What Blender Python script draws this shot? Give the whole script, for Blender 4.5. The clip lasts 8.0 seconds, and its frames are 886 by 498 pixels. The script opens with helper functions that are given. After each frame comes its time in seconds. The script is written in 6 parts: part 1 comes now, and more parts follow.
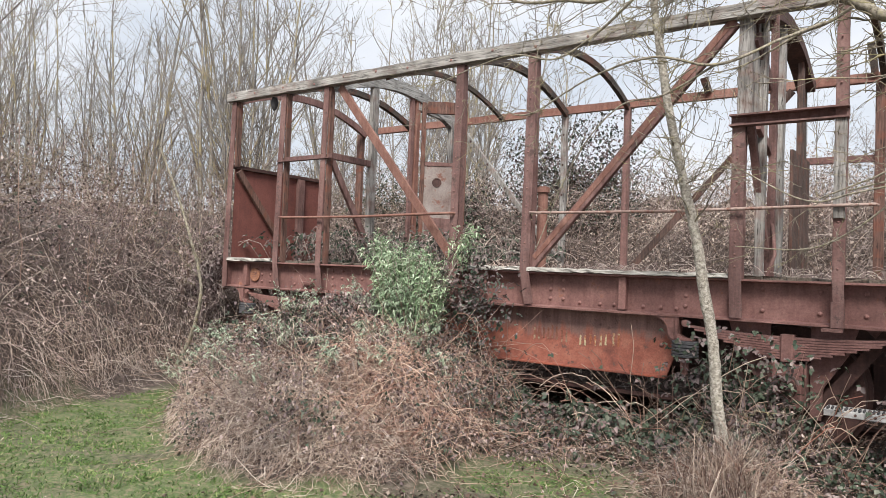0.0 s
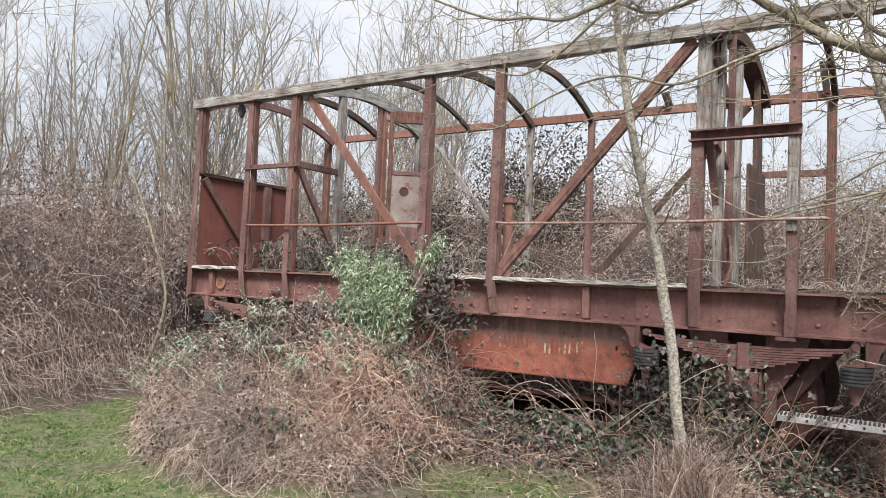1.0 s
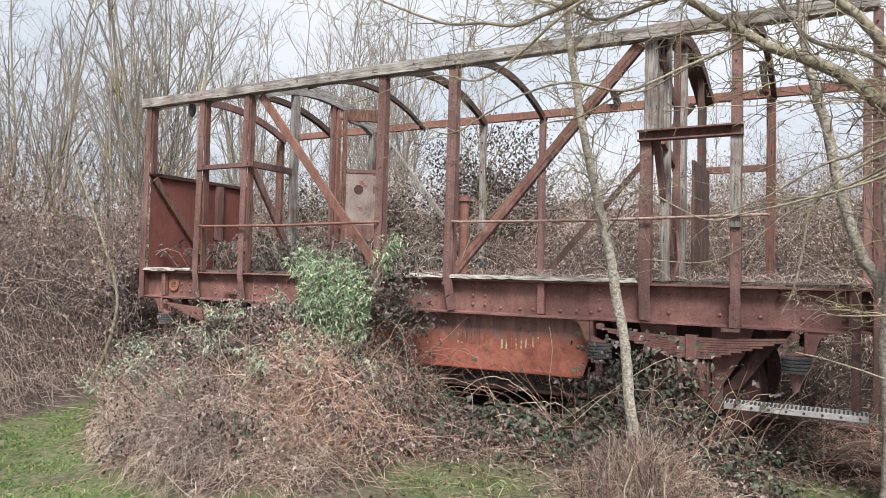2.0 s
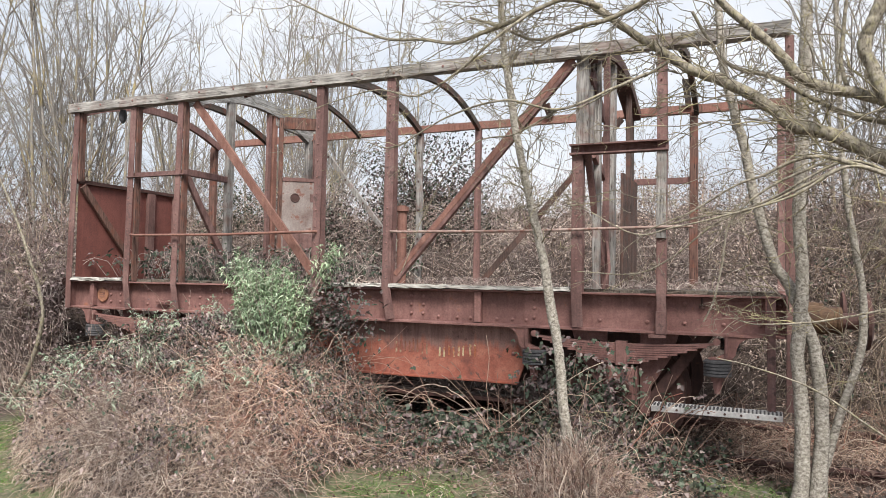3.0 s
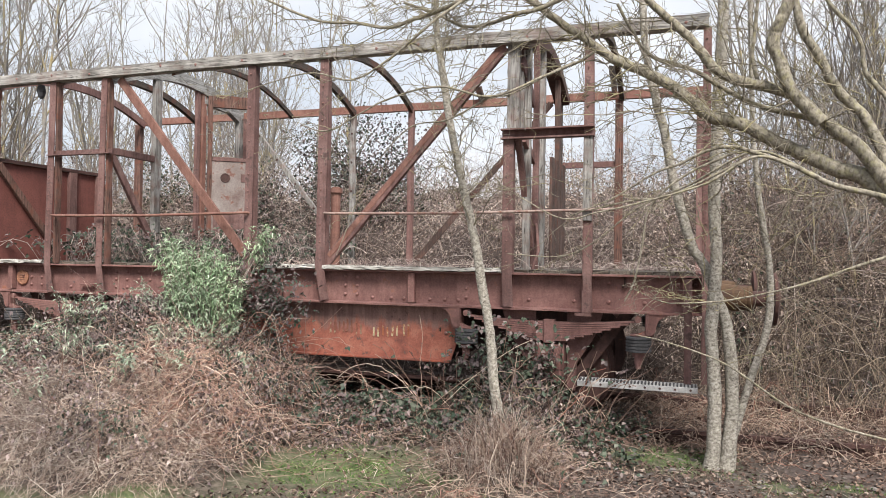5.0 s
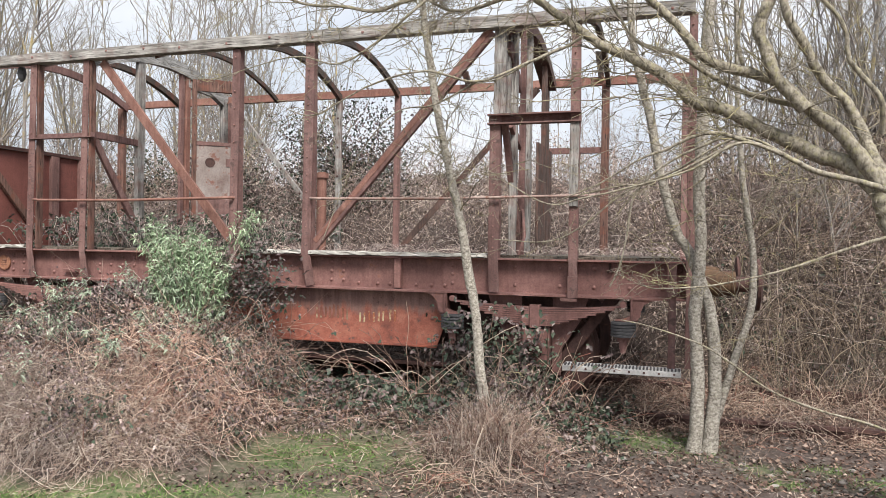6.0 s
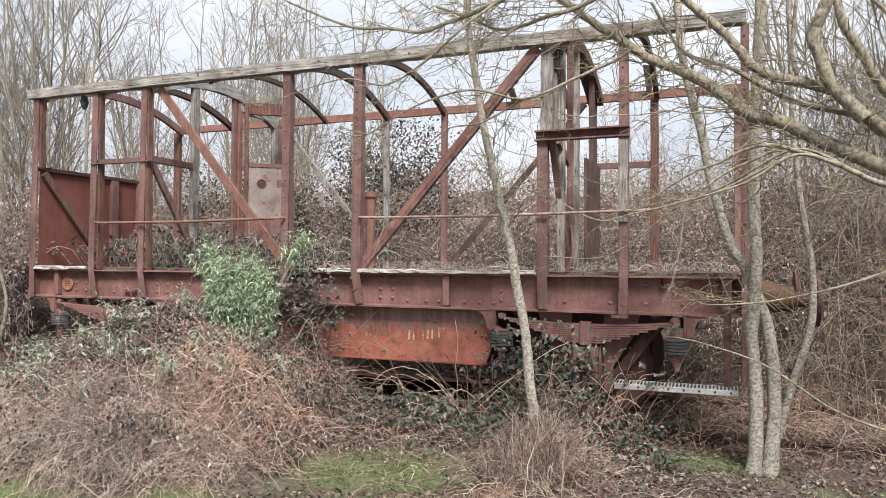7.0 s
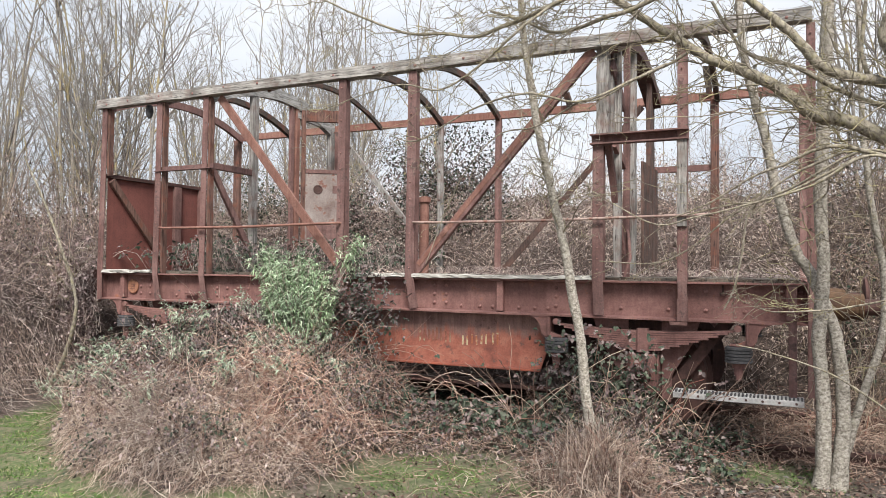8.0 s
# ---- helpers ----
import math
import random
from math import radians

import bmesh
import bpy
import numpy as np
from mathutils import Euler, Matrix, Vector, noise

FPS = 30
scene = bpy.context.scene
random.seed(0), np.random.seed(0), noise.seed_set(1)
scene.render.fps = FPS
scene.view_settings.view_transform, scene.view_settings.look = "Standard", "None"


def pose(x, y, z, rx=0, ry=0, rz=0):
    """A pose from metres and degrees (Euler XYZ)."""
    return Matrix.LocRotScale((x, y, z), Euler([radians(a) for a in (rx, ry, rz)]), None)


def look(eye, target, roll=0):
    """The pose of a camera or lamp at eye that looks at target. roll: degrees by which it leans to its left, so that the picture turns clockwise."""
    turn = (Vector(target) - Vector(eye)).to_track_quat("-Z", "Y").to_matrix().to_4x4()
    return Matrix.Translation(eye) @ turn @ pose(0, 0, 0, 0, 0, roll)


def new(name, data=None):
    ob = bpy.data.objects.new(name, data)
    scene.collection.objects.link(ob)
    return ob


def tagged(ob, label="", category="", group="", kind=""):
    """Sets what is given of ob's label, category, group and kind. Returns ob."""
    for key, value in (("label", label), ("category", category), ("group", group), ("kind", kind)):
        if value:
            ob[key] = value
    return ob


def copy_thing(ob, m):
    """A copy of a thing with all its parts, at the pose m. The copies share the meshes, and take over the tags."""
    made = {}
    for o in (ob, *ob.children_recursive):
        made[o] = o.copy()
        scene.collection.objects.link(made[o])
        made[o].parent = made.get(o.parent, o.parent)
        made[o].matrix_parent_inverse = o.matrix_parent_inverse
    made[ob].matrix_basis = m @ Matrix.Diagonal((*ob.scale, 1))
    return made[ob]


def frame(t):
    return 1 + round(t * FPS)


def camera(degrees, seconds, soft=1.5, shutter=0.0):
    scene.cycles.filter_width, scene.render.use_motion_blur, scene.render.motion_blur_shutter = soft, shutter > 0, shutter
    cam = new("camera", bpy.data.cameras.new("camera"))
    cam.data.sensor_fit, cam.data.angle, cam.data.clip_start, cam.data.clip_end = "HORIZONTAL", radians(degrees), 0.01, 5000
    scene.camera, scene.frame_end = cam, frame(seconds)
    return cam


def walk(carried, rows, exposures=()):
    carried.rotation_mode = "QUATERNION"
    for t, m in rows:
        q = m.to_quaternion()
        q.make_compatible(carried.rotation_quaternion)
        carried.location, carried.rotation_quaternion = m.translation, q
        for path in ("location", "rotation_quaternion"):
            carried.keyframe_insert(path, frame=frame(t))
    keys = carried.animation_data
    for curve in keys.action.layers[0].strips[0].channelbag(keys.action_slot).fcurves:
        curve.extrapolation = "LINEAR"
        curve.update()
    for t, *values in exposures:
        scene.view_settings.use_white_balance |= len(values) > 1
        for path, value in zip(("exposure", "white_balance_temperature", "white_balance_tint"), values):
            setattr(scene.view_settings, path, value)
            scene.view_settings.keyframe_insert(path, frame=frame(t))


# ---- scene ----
cam = camera(63.4, 8.0, soft=0.5)
PATH = [
    (0, (7.166, -5.448, 1.208), (5.997, -3.826, 1.269), 2.2),
    (0.5, (7.185, -5.49, 1.217), (6.063, -3.836, 1.286), 2.4),
    (1, (7.195, -5.518, 1.226), (6.105, -3.843, 1.31), 2.4),
    (1.2, (7.198, -5.524, 1.227), (6.121, -3.841, 1.324), 2.2),
    (2.3, (7.203, -5.651, 1.3), (6.291, -3.873, 1.357), 1.0),
    (2.5, (7.209, -5.674, 1.303), (6.345, -3.871, 1.372), 0.9),
    (3, (7.212, -5.713, 1.314), (6.4, -3.887, 1.399), 1.0),
    (3.5, (7.219, -5.747, 1.314), (6.434, -3.909, 1.399), 1.1),
    (4, (7.23, -5.781, 1.318), (6.496, -3.922, 1.383), 1.3),
    (4.5, (7.237, -5.804, 1.331), (6.558, -3.923, 1.384), 1.0),
    (6, (7.238, -5.815, 1.328), (6.639, -3.906, 1.319), 0.9),
    (6.5, (7.233, -5.817, 1.329), (6.57, -3.93, 1.348), 0.6),
    (7, (7.234, -5.82, 1.332), (6.51, -3.956, 1.369), 0.3),
    (7.5, (7.232, -5.823, 1.335), (6.435, -3.989, 1.368), 0.2),
    (8, (7.228, -5.81, 1.328), (6.367, -4.006, 1.379), 0.5),
]
PATH_ROWS = [(t, look(eye, target, roll)) for t, eye, target, roll in PATH]
walk(cam, PATH_ROWS, exposures=[(0, 0.33), (1.2, 0.33), (3, 0.38), (8, 0.41)])

# ---- sky and sun: bright overcast ----
SUN_EL, SUN_AZ = radians(50), radians(152)
world = bpy.data.worlds.new("overcast_sky")
scene.world = world
world.use_nodes = True
wn, wl = world.node_tree.nodes, world.node_tree.links
wn.clear()
w_out = wn.new("ShaderNodeOutputWorld")
w_bg = wn.new("ShaderNodeBackground")
w_sky = wn.new("ShaderNodeTexSky")
w_sky.sky_type = "NISHITA"
w_sky.sun_disc = False
w_sky.sun_elevation, w_sky.sun_rotation = SUN_EL, SUN_AZ
w_sky.air_density, w_sky.dust_density = 1.0, 2.0
w_co = wn.new("ShaderNodeTexCoord")
w_map = wn.new("ShaderNodeMapping")
w_map.inputs["Scale"].default_value = (1.0, 1.0, 2.2)
w_noise = wn.new("ShaderNodeTexNoise")
w_noise.inputs["Scale"].default_value = 2.6
w_noise.inputs["Detail"].default_value = 6
w_ramp = wn.new("ShaderNodeValToRGB")
w_ramp.color_ramp.elements[0].position, w_ramp.color_ramp.elements[0].color = 0.32, (8.4, 9.2, 10.4, 1)
w_ramp.color_ramp.elements[1].position, w_ramp.color_ramp.elements[1].color = 0.62, (11.6, 11.9, 12.6, 1)
w_mix = wn.new("ShaderNodeMixRGB")
w_mix.inputs["Fac"].default_value = 0.88
wl.new(w_co.outputs["Generated"], w_map.inputs["Vector"])
wl.new(w_map.outputs["Vector"], w_noise.inputs["Vector"])
wl.new(w_noise.outputs["Fac"], w_ramp.inputs["Fac"])
wl.new(w_sky.outputs["Color"], w_mix.inputs["Color1"])
wl.new(w_ramp.outputs["Color"], w_mix.inputs["Color2"])
wl.new(w_mix.outputs["Color"], w_bg.inputs["Color"])
w_bg.inputs["Strength"].default_value = 0.07
wl.new(w_bg.outputs["Background"], w_out.inputs["Surface"])

sun_data = bpy.data.lights.new("sun", "SUN")
sun_data.energy, sun_data.angle, sun_data.color = 4.9, radians(20), (1.0, 0.96, 0.9)
sun = new("sun", sun_data)
sun_way = Vector((math.sin(SUN_AZ) * math.cos(SUN_EL), math.cos(SUN_AZ) * math.cos(SUN_EL), math.sin(SUN_EL)))
sun.matrix_world = look(sun_way * 60, (0, 0, 0))


# ---- materials ----
def shader(name, rough=0.85, metal=0.0):
    m = bpy.data.materials.new(name)
    m.use_nodes = True
    n, l = m.node_tree.nodes, m.node_tree.links
    b = n["Principled BSDF"]
    b.inputs["Roughness"].default_value, b.inputs["Metallic"].default_value = rough, metal
    return m, n, l, b


def mapped(n, l, scale, use="Object"):
    co, mp = n.new("ShaderNodeTexCoord"), n.new("ShaderNodeMapping")
    mp.inputs["Scale"].default_value = scale
    l.new(co.outputs[use], mp.inputs["Vector"])
    return mp.outputs["Vector"]


def noise_of(n, l, vec, scale, detail=5, rough=0.6):
    t = n.new("ShaderNodeTexNoise")
    t.inputs["Scale"].default_value, t.inputs["Detail"].default_value, t.inputs["Roughness"].default_value = scale, detail, rough
    l.new(vec, t.inputs["Vector"])
    return t.outputs["Fac"]


def ramp_of(n, l, fac, stops):
    r = n.new("ShaderNodeValToRGB")
    e = r.color_ramp.elements
    while len(e) < len(stops):
        e.new(0.5)
    for el, (p, c) in zip(e, stops):
        el.position, el.color = p, (*c, 1)
    l.new(fac, r.inputs["Fac"])
    return r.outputs["Color"]


def blend_of(n, l, fac, a, b, mode="MIX"):
    x = n.new("ShaderNodeMixRGB")
    x.blend_type = mode
    for s, v in ((x.inputs["Fac"], fac), (x.inputs["Color1"], a), (x.inputs["Color2"], b)):
        if isinstance(v, (int, float)):
            s.default_value = v
        elif isinstance(v, tuple):
            s.default_value = (*v, 1)
        else:
            l.new(v, s)
    return x.outputs["Color"]


def bump_on(n, l, b, fac, strength, distance=0.01):
    u = n.new("ShaderNodeBump")
    u.inputs["Strength"].default_value, u.inputs["Distance"].default_value = strength, distance
    l.new(fac, u.inputs["Height"])
    l.new(u.outputs["Normal"], b.inputs["Normal"])


def rusty(name, dark, mid, light, streak=0.35, spots=(0.33, 0.12, 0.05), spot_at=0.62):
    """Old rust: blotches, fine grain, vertical run marks and brighter patches."""
    m, n, l, b = shader(name, 0.82)
    v = mapped(n, l, (1, 1, 1))
    big, fine = noise_of(n, l, v, 4.5, 6, 0.65), noise_of(n, l, v, 60, 4, 0.7)
    col = ramp_of(n, l, big, [(0.3, dark), (0.5, mid), (0.72, light)])
    runs = noise_of(n, l, mapped(n, l, (26, 26, 1.6)), 1.0, 4, 0.6)
    col = blend_of(n, l, streak, col, ramp_of(n, l, runs, [(0.35, dark), (0.65, light)]))
    patch = ramp_of(n, l, noise_of(n, l, v, 9, 5, 0.7), [(spot_at, (0, 0, 0)), (spot_at + 0.08, (1, 1, 1))])
    col = blend_of(n, l, patch, col, spots)
    col = blend_of(n, l, 0.55, col, ramp_of(n, l, fine, [(0.3, (0.45, 0.45, 0.45)), (0.7, (1.25, 1.2, 1.2))]), "MULTIPLY")
    rnd = n.new("ShaderNodeObjectInfo")
    col = blend_of(n, l, 0.35, col, ramp_of(n, l, rnd.outputs["Random"], [(0, (0.72, 0.72, 0.74)), (1, (1.2, 1.12, 1.08))]), "MULTIPLY")
    l.new(col, b.inputs["Base Color"])
    bump_on(n, l, b, fine, 0.5, 0.004)
    return m


def old_wood(name, along, dark, light, rust=0.0):
    """Weathered timber, grain along one axis, with cracks and stains."""
    m, n, l, b = shader(name, 0.9)
    sc = {"x": (1.2, 22, 22), "y": (22, 1.2, 22), "z": (22, 22, 1.2)}[along]
    g = noise_of(n, l, mapped(n, l, sc), 3.0, 6, 0.65)
    col = ramp_of(n, l, g, [(0.3, dark), (0.48, tuple(0.5 * (a + c) for a, c in zip(dark, light))), (0.7, light)])
    blot = noise_of(n, l, mapped(n, l, (1, 1, 1)), 5, 5, 0.6)
    col = blend_of(n, l, 0.7, col, ramp_of(n, l, blot, [(0.3, (0.3, 0.28, 0.26)), (0.5, (0.85, 0.84, 0.83)), (0.68, (1.15, 1.15, 1.15))]), "MULTIPLY")
    crack = noise_of(n, l, mapped(n, l, tuple(v * 2.2 for v in sc)), 3.0, 3, 0.5)
    col = blend_of(n, l, ramp_of(n, l, crack, [(0.33, (1, 1, 1)), (0.39, (0, 0, 0))]), col, tuple(0.35 * v for v in dark))
    if rust:
        st = ramp_of(n, l, noise_of(n, l, mapped(n, l, (1, 1, 1)), 7, 4), [(0.5, (0, 0, 0)), (0.66, (rust, rust, rust))])
        col = blend_of(n, l, st, col, (0.16, 0.055, 0.035))
    rnd = n.new("ShaderNodeObjectInfo")
    col = blend_of(n, l, 0.4, col, ramp_of(n, l, rnd.outputs["Random"], [(0, (0.7, 0.7, 0.7)), (1, (1.15, 1.15, 1.12))]), "MULTIPLY")
    l.new(col, b.inputs["Base Color"])
    bump_on(n, l, b, g, 0.8, 0.008)
    return m


def island(name, stops, rough=0.8, fine=0.0):
    """Many small pieces in one mesh, each with its own shade."""
    m, n, l, b = shader(name, rough)
    geo = n.new("ShaderNodeNewGeometry")
    b.inputs["Specular IOR Level"].default_value = 0.25
    col = ramp_of(n, l, geo.outputs["Random Per Island"], stops)
    big = noise_of(n, l, mapped(n, l, (1, 1, 1)), 1.3, 3)
    col = blend_of(n, l, 0.8, col, ramp_of(n, l, big, [(0.35, (0.65, 0.66, 0.68)), (0.65, (1.2, 1.16, 1.1))]), "MULTIPLY")
    l.new(col, b.inputs["Base Color"])
    return m


def bark(name, stops, lichen, amount, scale=9.0, rings=0.6):
    m, n, l, b = shader(name, 0.9)
    v = mapped(n, l, (1, 1, 0.8))
    big, fine = noise_of(n, l, v, scale, 5, 0.65), noise_of(n, l, mapped(n, l, (1, 1, rings)), 48, 4, 0.7)
    col = ramp_of(n, l, fine, stops)
    li = ramp_of(n, l, big, [(0.54 - amount, (0, 0, 0)), (0.78 - amount, (1, 1, 1))])
    col = blend_of(n, l, li, col, lichen)
    col = blend_of(n, l, 0.4, col, ramp_of(n, l, noise_of(n, l, v, 14, 5), [(0.3, (0.5, 0.5, 0.5)), (0.65, (1.2, 1.2, 1.2))]), "MULTIPLY")
    l.new(col, b.inputs["Base Color"])
    bump_on(n, l, b, fine, 0.6, 0.006)
    return m


RUST = rusty("rusty_iron", (0.115, 0.056, 0.05), (0.215, 0.108, 0.096), (0.33, 0.185, 0.165), 0.22, (0.291, 0.129, 0.0836))
RUST_POST = rusty("rusty_post_iron", (0.08, 0.04, 0.036), (0.165, 0.085, 0.076), (0.29, 0.185, 0.168), 0.32, (0.1, 0.06, 0.055), 0.57)
RUST_BRIGHT = rusty("bright_orange_rust", (0.12, 0.052, 0.04), (0.215, 0.1, 0.075), (0.32, 0.185, 0.15), 0.35, (0.29, 0.13, 0.08))
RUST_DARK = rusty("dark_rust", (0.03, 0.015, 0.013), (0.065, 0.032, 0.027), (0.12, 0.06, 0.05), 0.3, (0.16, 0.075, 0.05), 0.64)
PLATE_RED = rusty("flaking_red_paint", (0.12, 0.05, 0.042), (0.235, 0.073, 0.047), (0.38, 0.105, 0.06), 0.13, (0.11, 0.055, 0.048), 0.57)
PANEL_RED = rusty("smooth_red_brown_sheet", (0.12, 0.042, 0.036), (0.17, 0.058, 0.047), (0.22, 0.08, 0.064), 0.25, (0.11, 0.05, 0.045), 0.66)


def plate_paint():
    """Orange-red paint low on the plate, worn through to mauve-grey rust above a ragged edge."""
    m, n, l, b = shader("worn_plate_paint", 0.8)
    v = mapped(n, l, (1, 1, 1))
    fine, blot = noise_of(n, l, v, 70, 4, 0.7), noise_of(n, l, v, 7, 6, 0.7)
    runs = noise_of(n, l, mapped(n, l, (13, 13, 1.0)), 1.0, 4, 0.6)
    sep = n.new("ShaderNodeSeparateXYZ")
    l.new(v, sep.inputs[0])
    low = n.new("ShaderNodeMapRange")
    low.inputs["From Min"].default_value, low.inputs["From Max"].default_value = 0.9, 0.5
    l.new(sep.outputs["Z"], low.inputs["Value"])
    total = n.new("ShaderNodeMath")
    total.operation = "ADD"
    l.new(low.outputs["Result"], total.inputs[0])
    l.new(runs, total.inputs[1])
    wear = n.new("ShaderNodeMath")
    wear.operation = "MULTIPLY_ADD"
    wear.inputs[1].default_value = 0.7
    l.new(blot, wear.inputs[0])
    l.new(total.outputs["Value"], wear.inputs[2])
    red = ramp_of(n, l, blot, [(0.3, (0.17, 0.06, 0.046)), (0.5, (0.3, 0.1, 0.068)), (0.7, (0.4, 0.165, 0.115))])
    grey = ramp_of(n, l, runs, [(0.35, (0.19, 0.105, 0.09)), (0.6, (0.32, 0.19, 0.165)), (0.7, (0.37, 0.26, 0.235))])
    mid = n.new("ShaderNodeMapRange")
    mid.inputs["From Min"].default_value, mid.inputs["From Max"].default_value = 1.1, 1.32
    l.new(wear.outputs["Value"], mid.inputs["Value"])
    col = blend_of(n, l, mid.outputs["Result"], grey, red)
    chips = ramp_of(n, l, noise_of(n, l, v, 16, 5, 0.7), [(0.6, (0, 0, 0)), (0.66, (1, 1, 1))])
    col = blend_of(n, l, chips, col, (0.14, 0.075, 0.062))
    col = blend_of(n, l, 0.5, col, ramp_of(n, l, fine, [(0.3, (0.5, 0.5, 0.5)), (0.7, (1.25, 1.2, 1.2))]), "MULTIPLY")
    l.new(col, b.inputs["Base Color"])
    bump_on(n, l, b, fine, 0.4, 0.004)
    return m


PLATE_PAINT = plate_paint()
DOOR_PAINT = rusty("mottled_door_paint", (0.16, 0.1, 0.088), (0.28, 0.235, 0.215), (0.43, 0.4, 0.375), 0.14, (0.22, 0.11, 0.085), 0.54)
HAND_PALE = rusty("lichen_pale_iron", (0.2, 0.12, 0.1), (0.36, 0.255, 0.22), (0.5, 0.4, 0.35), 0.2, (0.24, 0.12, 0.09), 0.55)
GREY_STEEL = rusty("galvanised_steel", (0.28, 0.29, 0.29), (0.4, 0.41, 0.41), (0.52, 0.53, 0.53), 0.2, (0.25, 0.18, 0.14), 0.62)
RUBBER = rusty("grey_rubber", (0.035, 0.036, 0.04), (0.07, 0.072, 0.078), (0.12, 0.12, 0.125), 0.2, (0.12, 0.09, 0.08), 0.66)
YELLOW_RUST = rusty("yellow_brown_paint", (0.06, 0.033, 0.018), (0.12, 0.066, 0.032), (0.17, 0.1, 0.05), 0.4, (0.07, 0.034, 0.02), 0.5)
ORANGE_PAINT = rusty("faded_orange_paint", (0.2, 0.09, 0.055), (0.33, 0.15, 0.085), (0.42, 0.25, 0.17), 0.35, (0.17, 0.075, 0.055), 0.48)
GRAFFITI = rusty("pale_yellow_graffiti_paint", (0.42, 0.34, 0.22), (0.52, 0.44, 0.27), (0.58, 0.51, 0.34), 0.2, (0.34, 0.12, 0.06), 0.47)
GRAFFITI_FAINT = rusty("worn_graffiti_paint", (0.26, 0.19, 0.13), (0.32, 0.24, 0.16), (0.4, 0.31, 0.2), 0.2, (0.22, 0.09, 0.06), 0.42)
WOOD_X = old_wood("grey_timber_long", "x", (0.08, 0.072, 0.067), (0.54, 0.515, 0.485), 0.35)
WOOD_PALE = old_wood("bleached_floor_edge", "x", (0.26, 0.24, 0.21), (0.76, 0.74, 0.7))
WOOD_Y = old_wood("grey_timber_cross", "y", (0.13, 0.125, 0.122), (0.56, 0.555, 0.54))
WOOD_Z = old_wood("grey_timber_upright", "z", (0.085, 0.075, 0.07), (0.42, 0.405, 0.39), 0.4)
WOOD_RED = old_wood("red_stained_timber", "z", (0.05, 0.026, 0.022), (0.22, 0.12, 0.095), 0.8)
WOOD_DARK = old_wood("dark_timber", "y", (0.025, 0.02, 0.018), (0.11, 0.085, 0.07), 0.6)
DARK_PLANK = old_wood("dark_plank", "z", (0.03, 0.02, 0.018), (0.15, 0.095, 0.08), 0.4)
FLOOR_WOOD = old_wood("rotten_floor", "y", (0.04, 0.032, 0.025), (0.2, 0.17, 0.14))
SLEEPER = old_wood("sleeper_timber", "y", (0.04, 0.035, 0.03), (0.14, 0.12, 0.10))

CANE = island("dry_canes", [(0, (0.0693, 0.0416, 0.0356)), (0.3, (0.198, 0.124, 0.099)), (0.55, (0.356, 0.263, 0.213)), (0.85, (0.544, 0.446, 0.366)), (1, (0.297, 0.124, 0.0941))])
CANE_PURPLE = island("purple_brown_canes", [(0, (0.08, 0.055, 0.054)), (0.3, (0.25, 0.185, 0.175)), (0.7, (0.48, 0.39, 0.36)), (1, (0.68, 0.61, 0.55))])
STRAW = island("dead_grass", [(0, (0.12, 0.08, 0.068)), (0.35, (0.31, 0.23, 0.195)), (0.7, (0.5, 0.4, 0.34)), (1, (0.7, 0.62, 0.55))])
DARK_CANE = island("dark_grey_brown_canes", [(0, (0.05, 0.037, 0.03)), (0.4, (0.16, 0.122, 0.095)), (0.8, (0.32, 0.255, 0.195)), (1, (0.52, 0.44, 0.34))])
RED_CANE = island("reddish_canes", [(0, (0.15, 0.078, 0.062)), (0.4, (0.36, 0.215, 0.17)), (0.75, (0.54, 0.39, 0.31)), (1, (0.68, 0.58, 0.49))])
SPRIG_LEAF = island("pale_grey_green_leaves", [(0, (0.16, 0.21, 0.14)), (0.5, (0.3, 0.37, 0.27)), (1, (0.45, 0.5, 0.42))], 0.95)
BANK_LEAF = island("tan_withered_leaves", [(0, (0.11, 0.086, 0.074)), (0.4, (0.235, 0.185, 0.16)), (0.75, (0.39, 0.315, 0.275)), (1, (0.56, 0.49, 0.43))], 0.8)
FALLEN = island("fallen_leaves", [(0, (0.055, 0.036, 0.03)), (0.5, (0.15, 0.098, 0.08)), (0.85, (0.26, 0.185, 0.15)), (1, (0.4, 0.32, 0.27))], 0.85)
BRAMBLE_LEAF = island("bramble_leaves", [(0, (0.03, 0.05, 0.034)), (0.3, (0.075, 0.1, 0.07)), (0.5, (0.095, 0.07, 0.07)), (0.75, (0.16, 0.115, 0.115)), (1, (0.26, 0.22, 0.21))], 0.55)
LITTER_LEAF = island("withered_leaves", [(0, (0.06, 0.042, 0.043)), (0.35, (0.175, 0.126, 0.125)), (0.75, (0.34, 0.265, 0.255)), (1, (0.5, 0.42, 0.39))], 0.75)
GREEN_LEAF = island("dark_green_leaves", [(0, (0.025, 0.038, 0.025)), (0.5, (0.06, 0.08, 0.053)), (0.8, (0.1, 0.115, 0.088)), (1, (0.18, 0.19, 0.155))], 0.6)
SHRUB_LEAF = island("grey_green_leaves", [(0, (0.13, 0.2, 0.11)), (0.5, (0.3, 0.41, 0.25)), (1, (0.5, 0.59, 0.45))], 0.95)
GRASS = island("grass_blades", [(0, (0.05, 0.11, 0.028)), (0.5, (0.115, 0.195, 0.055)), (0.8, (0.18, 0.235, 0.09)), (1, (0.32, 0.295, 0.18))])
STONE = island("pale_stones", [(0, (0.07, 0.06, 0.055)), (0.6, (0.14, 0.125, 0.115)), (1, (0.28, 0.265, 0.25))])
